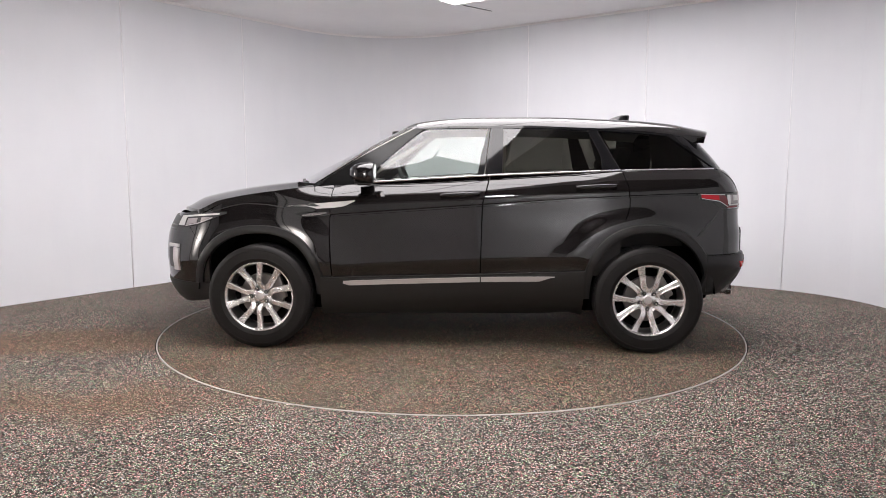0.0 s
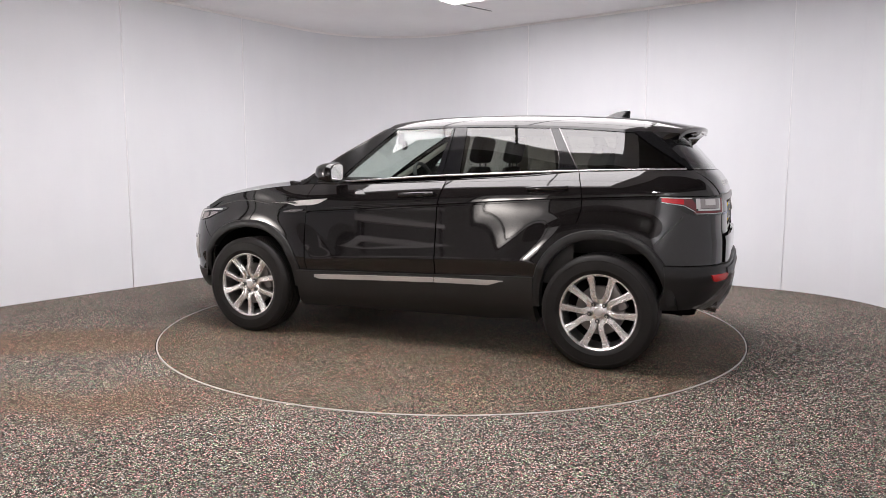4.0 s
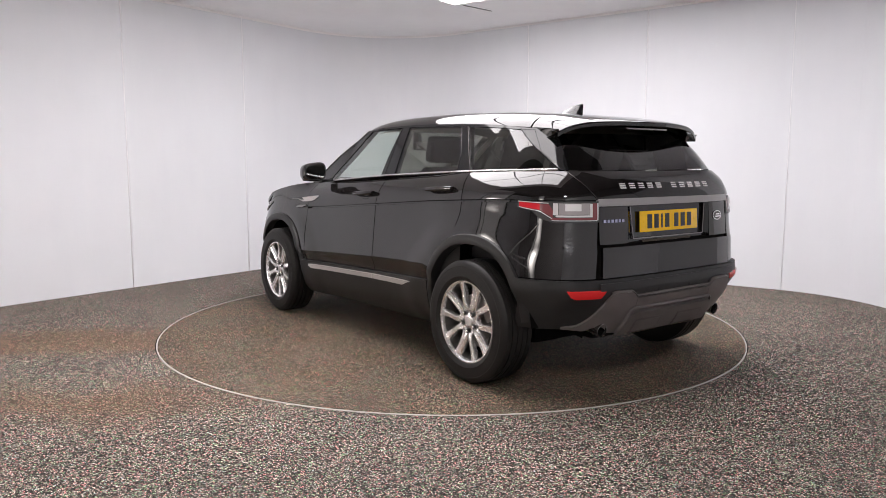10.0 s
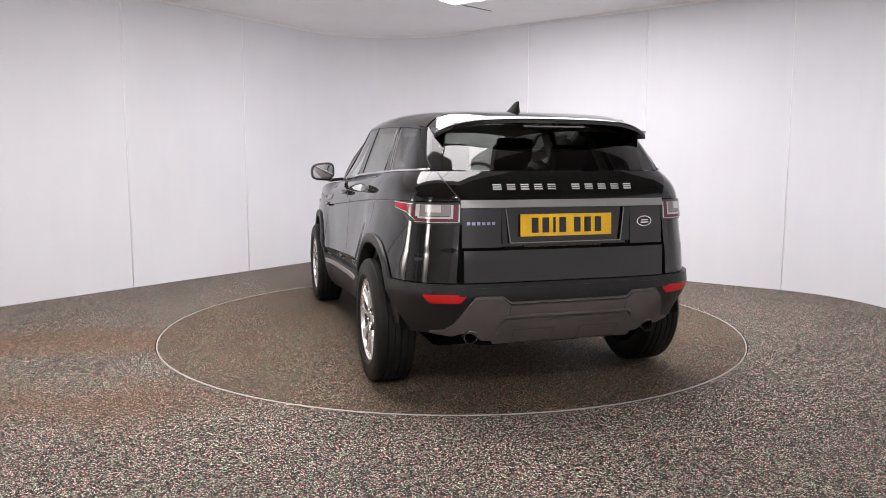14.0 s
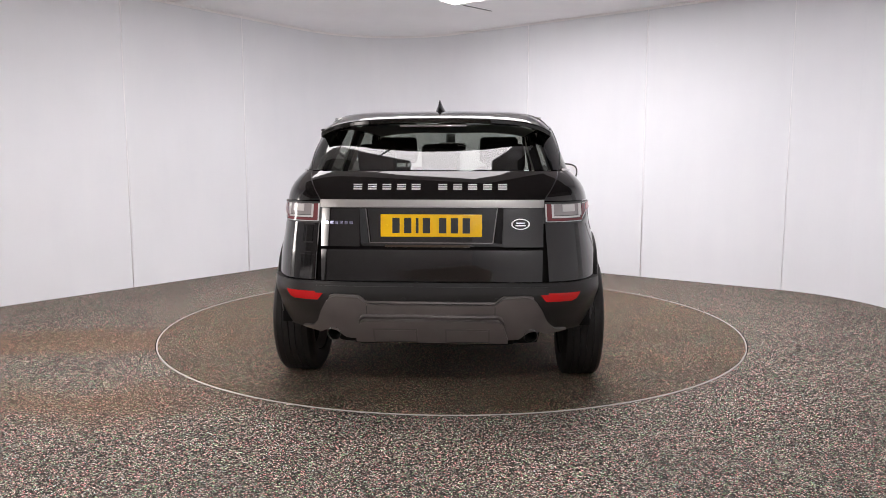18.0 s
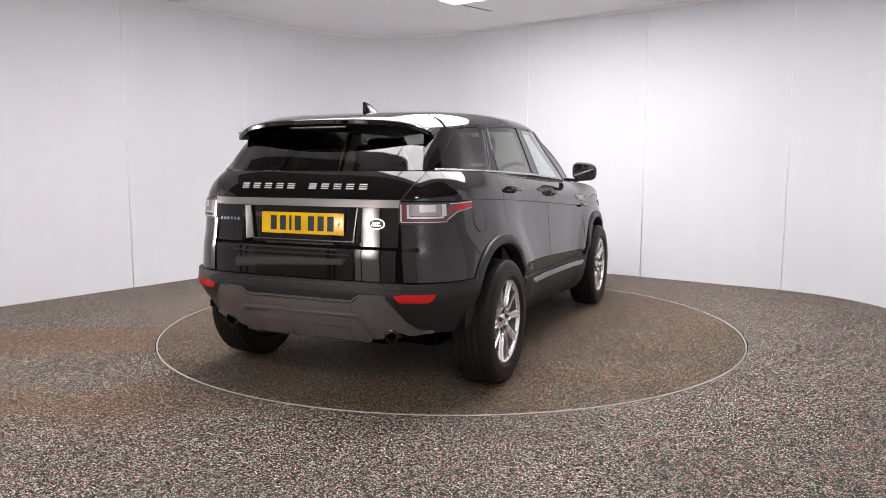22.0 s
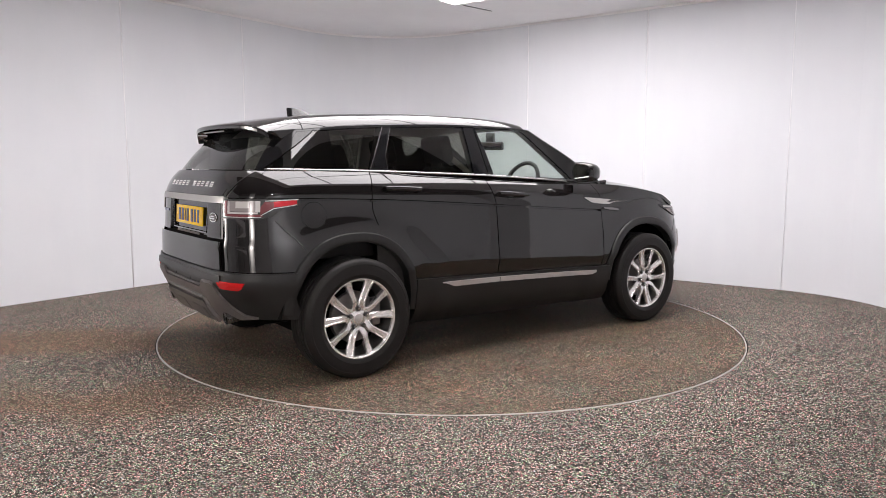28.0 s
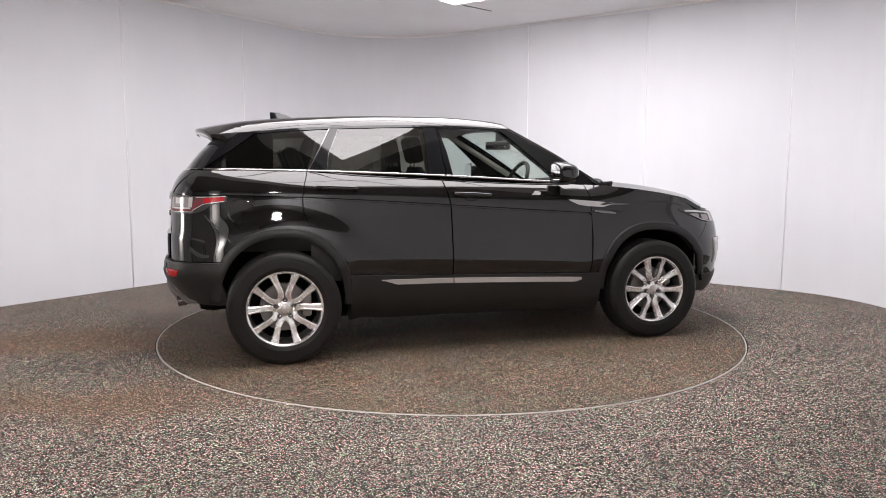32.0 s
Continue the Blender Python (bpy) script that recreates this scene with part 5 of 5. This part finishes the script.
def front_parts(car, f_end):
    hood = tagged(new("bonnet"), "glossy black bonnet")
    hood.parent = car
    wing_top = curve((0.80, 1.128), (1.0, 1.114), (1.2, 1.092), (1.45, 1.056), (1.7, 1.004), (1.95, 0.945), (2.2, 0.915))
    mid = curve((0.95, 1.135), (1.06, 1.148), (1.27, 1.136), (1.55, 1.104), (1.88, 1.040), (2.05, 0.985), (2.20, 0.91))
    grid, away = [], []
    for i in range(41):
        row = []
        for k in range(41):
            f = -1 + k / 20
            back = 1.17 - 0.22 * abs(f) ** 2
            nose = 2.115 - 0.335 * abs(f) ** 2.6
            x = back + (nose - back) * i / 40
            ye = hull(min(x, 2.0), wing_top(x)).y - 0.006
            ze = wing_top(x) + 0.002
            zz = ze + (mid(x) - ze) * (1 - abs(f) ** 3.2) + 0.012 * math.exp(-((abs(f) - 0.72) / 0.12) ** 2) * (1 - i / 40)
            zz -= 0.030 * ease((i / 40 - 0.80) / 0.20)
            row.append(Vector((x, ye * f, zz)))
        grid.append(row)
        away.append([Vector((0, 0, 1))] * 41)
    grid_mesh("bonnet_skin", grid, PAINT, hood, flange=0.03, away=away, flip=True)
    # cowl with wiper arms
    grid = [[Vector((1.20 - 0.25 * f * f + 0.05 * q, 0.76 * f, 1.108 + 0.012 * (1 - f * f) + 0.01 * math.sin(math.pi * q))) for f in np.linspace(-1, 1, 21)] for q in np.linspace(-1, 1, 5)]
    grid_mesh("cowl", grid, CLAD, hood, "black plastic scuttle panel", flip=True)
    for y0, y1 in ((0.60, -0.05), (-0.05, -0.66)):
        bm = bmesh.new()
        n = 12
        prev = None
        for i in range(n + 1):
            u = i / n
            f = (y0 + (y1 - y0) * u) / 0.76
            c = Vector((1.19 - 0.22 * f * f, 0.76 * f, 1.140 + 0.012 * math.sin(math.pi * u)))
            row = [bm.verts.new(c + Vector(d)) for d in ((-0.012, 0, -0.008), (0.012, 0, -0.008), (0.008, 0, 0.010), (-0.008, 0, 0.010))]
            if prev:
                for k in range(4):
                    bm.faces.new((prev[k], prev[(k + 1) % 4], row[(k + 1) % 4], row[k]))
            prev = row
        bmesh.ops.recalc_face_normals(bm, faces=bm.faces)
        part("wiper", bm, CLAD, hood)
    for m in (1, -1):
        bm = bmesh.new()
        box(bm, (0.16, 0.05, 0.022), (1.03, 0.655 * m, 1.130), Matrix.Rotation(radians(-6), 4, "Y"), bevel=0.009)
        part("screen_finisher", bm, GLOSS, hood)
    nose = tagged(new("front_bumper"), "black front bumper with grille")
    nose.parent = car
    for m in (1, -1):
        panel("bumper_skin", PAINT, nose, lambda v: 1.735 - 0.02 * v, f_end, lambda s: 0.44, lambda s: 0.84 if s > 1.95 else line((1.70, 0.655), (1.95, 0.84))(s), 50, 12, m, off=0.002, flange=0.03)
        panel("bumper_lower", CLAD, nose, 1.72, f_end, lambda s: line((1.7, 0.33), (2.0, 0.29), (2.4, 0.26))(s), lambda s: 0.438, 40, 6, m, off=0.008, flange=0.03)
        panel("grille", INK, nose, 2.10, f_end, lambda s: 0.80, lambda s: 0.90, 30, 4, m, off=0.002, flange=0.02)
        panel("fog_trim", SILVER, nose, 2.02, 2.10, lambda s: 0.515, lambda s: 0.675, 6, 6, m, off=0.012, flange=0.012)
        panel("fog_slot", INK, nose, 2.10, 2.20, lambda s: 0.53, lambda s: 0.67, 6, 4, m, off=0.007, flange=0.006)
        panel("fog_lamp", LENS, nose, 2.02, 2.18, lambda s: 0.680, lambda s: 0.705, 8, 3, m, off=0.014, flange=0.01, label="pale running light")
        panel("nose_infill", PAINT, nose, 1.95, f_end, lambda s: 0.838, lambda s: 0.93, 40, 4, m, off=-0.012, flange=0)


def seat(car, x, y, w, name="front_seat", back=0.56, tilt=14, base_z=0.62):
    s = new(name)
    s.parent = car
    s.matrix_basis = Matrix.Translation((x, y, base_z))
    bm = bmesh.new()
    box(bm, (0.52, w, 0.16), (0.05, 0, 0.0), Matrix.Rotation(radians(-6), 4, "Y"), bevel=0.05, seg=3)
    part("cushion", bm, CLOTH, s)
    grid = []
    for h, ww, th in ((0.0, 0.9, 0.10), (0.12, 1.0, 0.13), (0.3, 1.0, 0.12), (0.45, 0.92, 0.10), (back - 0.04, 0.80, 0.08), (back, 0.62, 0.05)):
        row = []
        for k in range(24):
            a = math.tau * k / 24
            c, sn = math.cos(a), math.sin(a)
            row.append(Vector((-0.20 - math.tan(radians(tilt)) * h + th * 0.5 * math.copysign(abs(c) ** 0.6, c), w / 2 * ww * math.copysign(abs(sn) ** 0.6, sn), h + 0.03)))
        grid.append(row)
    grid.append([sum(grid[-1], Vector()) / 24] * 24)
    grid_mesh("backrest", grid, CLOTH, s, closed=True, sharp=70, flip=True)
    hx = -0.20 - math.tan(radians(tilt)) * (back + 0.1) + 0.01
    for dy in (-0.06, 0.06):
        bm = bmesh.new()
        bmesh.ops.create_cone(bm, segments=10, radius1=0.006, radius2=0.006, depth=0.12, cap_ends=True)
        o = part("headrest_post", bm, CHROME, s)
        o.location = (hx, dy, back + 0.03)
    bm = bmesh.new()
    box(bm, (0.09, 0.28 if name == "front_seat" else 0.24, 0.19 if name == "front_seat" else 0.17), (hx, 0, back + 0.150), Matrix.Rotation(radians(-tilt), 4, "Y"), bevel=0.04, seg=3)
    part("headrest", bm, CLOTH, s)
    return s


def cabin_parts(car):
    for y in (0.37, -0.37):
        seat(car, 0.0, y, 0.50, base_z=0.645, back=0.58)
    for y in (0.40, 0.0, -0.40):
        seat(car, -0.80, y, 0.42, "rear_seat", back=0.50, tilt=20, base_z=0.66)
    bm = bmesh.new()
    box(bm, (0.55, 1.36, 0.22), (0.86, 0, 1.0), Matrix.Rotation(radians(-6), 4, "Y"), bevel=0.07, seg=3)
    part("dashboard", bm, CLOTH, car, "dark dashboard")
    bm = bmesh.new()
    bmesh.ops.create_cone(bm, segments=24, radius1=0.16, radius2=0.13, depth=0.10, cap_ends=True)
    bmesh.ops.scale(bm, vec=(0.7, 1, 1), verts=bm.verts)
    o = part("instrument_hood", bm, CLOTH, car)
    o.location = (0.72, -0.37, 1.10)
    wheel = new("steering_wheel")
    wheel.parent = car
    wheel.matrix_basis = Matrix.Translation((0.44, -0.39, 1.12)) @ Matrix.Rotation(radians(-66), 4, "Y")
    bm = bmesh.new()
    n, k2 = 36, 8
    rows = [[bm.verts.new(((0.178 + 0.016 * math.cos(math.tau * j / k2)) * math.cos(math.tau * i / n), (0.178 + 0.016 * math.cos(math.tau * j / k2)) * math.sin(math.tau * i / n), 0.016 * math.sin(math.tau * j / k2))) for j in range(k2)] for i in range(n)]
    for i in range(n):
        for j in range(k2):
            bm.faces.new((rows[i][j], rows[(i + 1) % n][j], rows[(i + 1) % n][(j + 1) % k2], rows[i][(j + 1) % k2]))
    bmesh.ops.recalc_face_normals(bm, faces=bm.faces)
    part("wheel_rim", bm, CLOTH, wheel)
    bm = bmesh.new()
    box(bm, (0.11, 0.13, 0.05), (0, 0, 0.0), bevel=0.02)
    part("wheel_boss", bm, CLOTH, wheel)
    for at, size in (((0, 0.11, 0), (0.03, 0.11, 0.014)), ((0, -0.11, 0), (0.03, 0.11, 0.014)), ((-0.11, 0, 0), (0.11, 0.03, 0.014))):
        bm = bmesh.new()
        box(bm, size, at, bevel=0.004)
        part("wheel_spoke", bm, SILVER, wheel)
    mir = new("cabin_mirror")
    mir.parent = car
    mir.matrix_basis = Matrix.Translation((0.45, 0.012, 1.423)) @ Matrix.Rotation(radians(30), 4, "Z")
    bm = bmesh.new()
    box(bm, (0.03, 0.25, 0.068), (0, 0, 0), bevel=0.014, seg=3)
    part("mirror_case", bm, INK, mir)
    bm = bmesh.new()
    box(bm, (0.002, 0.225, 0.052), (-0.0165, 0, 0), bevel=0.0005)
    part("mirror_face", bm, MIRROR, mir)
    bm = bmesh.new()
    box(bm, (0.05, 0.07, 0.10), (0.03, 0, 0.06), bevel=0.014)
    part("mirror_mount", bm, INK, mir)
    # headliner and inner pillars
    grid = []
    for i in range(21):
        x = 0.26 - i * (0.26 + 1.50) / 20
        grid.append([Vector((x, (rail_y(x) - 0.03) * f, rail_z(x) - 0.03 + (roof_z(x) - rail_z(x) - 0.02) * (1 - abs(f) ** 4))) for f in np.linspace(-1, 1, 21)])
    grid_mesh("headliner", grid, TRIMPALE, car, "pale cloth headliner", flip=True)
    for m in (1, -1):
        for a0, a1, b0, b1, mat in ((0.90, 0.80, 0.28, 0.20, TRIMPALE), (-0.20, -0.36, -0.24, -0.38, TRIMPALE), (-1.02, -1.18, -0.94, -1.03, CLOTH)):
            grid = []
            for i in range(11):
                v = i / 10
                z = 1.16 + (1.50 - 1.16) * v
                xa, xb = a0 + (b0 - a0) * v, a1 + (b1 - a1) * v
                row = []
                for k in range(5):
                    x = xa + (xb - xa) * k / 4
                    p = cabin(x, z)
                    row.append(Vector((x, (p.y - 0.028 - 0.012 * math.sin(math.pi * k / 4)) , z)))
                grid.append(row)
            grid_mesh("inner_pillar", grid, mat, car, mirror=m, flip=True)
        grid = [[Vector((x, cabin(max(x, -1.28), z).y - 0.022 - 0.30 * max(0, -x - 1.45), z)) for x in np.linspace(-1.37 + 0.03 * (z - 1.2), -1.66, 7)] for z in np.linspace(1.20, 1.49, 6)]
        grid_mesh("inner_pillar", grid, CLOTH, car, mirror=m)
        panel("door_lining", CLOTH, car, -1.15, 0.95, lambda s: 0.5, lambda s: belt(s) - 0.004, 30, 5, m, off=-0.075, flange=0)
        grid = [[Vector((x, (cabin(max(x, -1.25), 1.25).y - 0.05 - 0.25 * max(0, -x - 1.3)) * 1.0, z)) for x in np.linspace(-1.1, -1.62, 8)] for z in np.linspace(0.7, 1.23, 4)]
        grid_mesh("boot_side", grid, CLOTH, car, mirror=m)
    bm = bmesh.new()
    box(bm, (0.62, 1.1, 0.03), (-1.42, 0, 1.16), bevel=0.008)
    part("parcel_shelf", bm, CLOTH, car, "black parcel shelf")


car = build_car()


def turn(t):
    return 177.22 - 5.0086 * t


def motions():
    rows, spin = [], []
    for t in range(0, 33):
        a = turn(t)
        rows.append((t, pose(0, 0, 0, 0, 0, a) @ pose(-0.048, -0.0057, 0)))
        spin.append((t, pose(0, 0, 0, 0, 0, a)))
    walk(car, rows)
    walk(disc, spin)


motions()
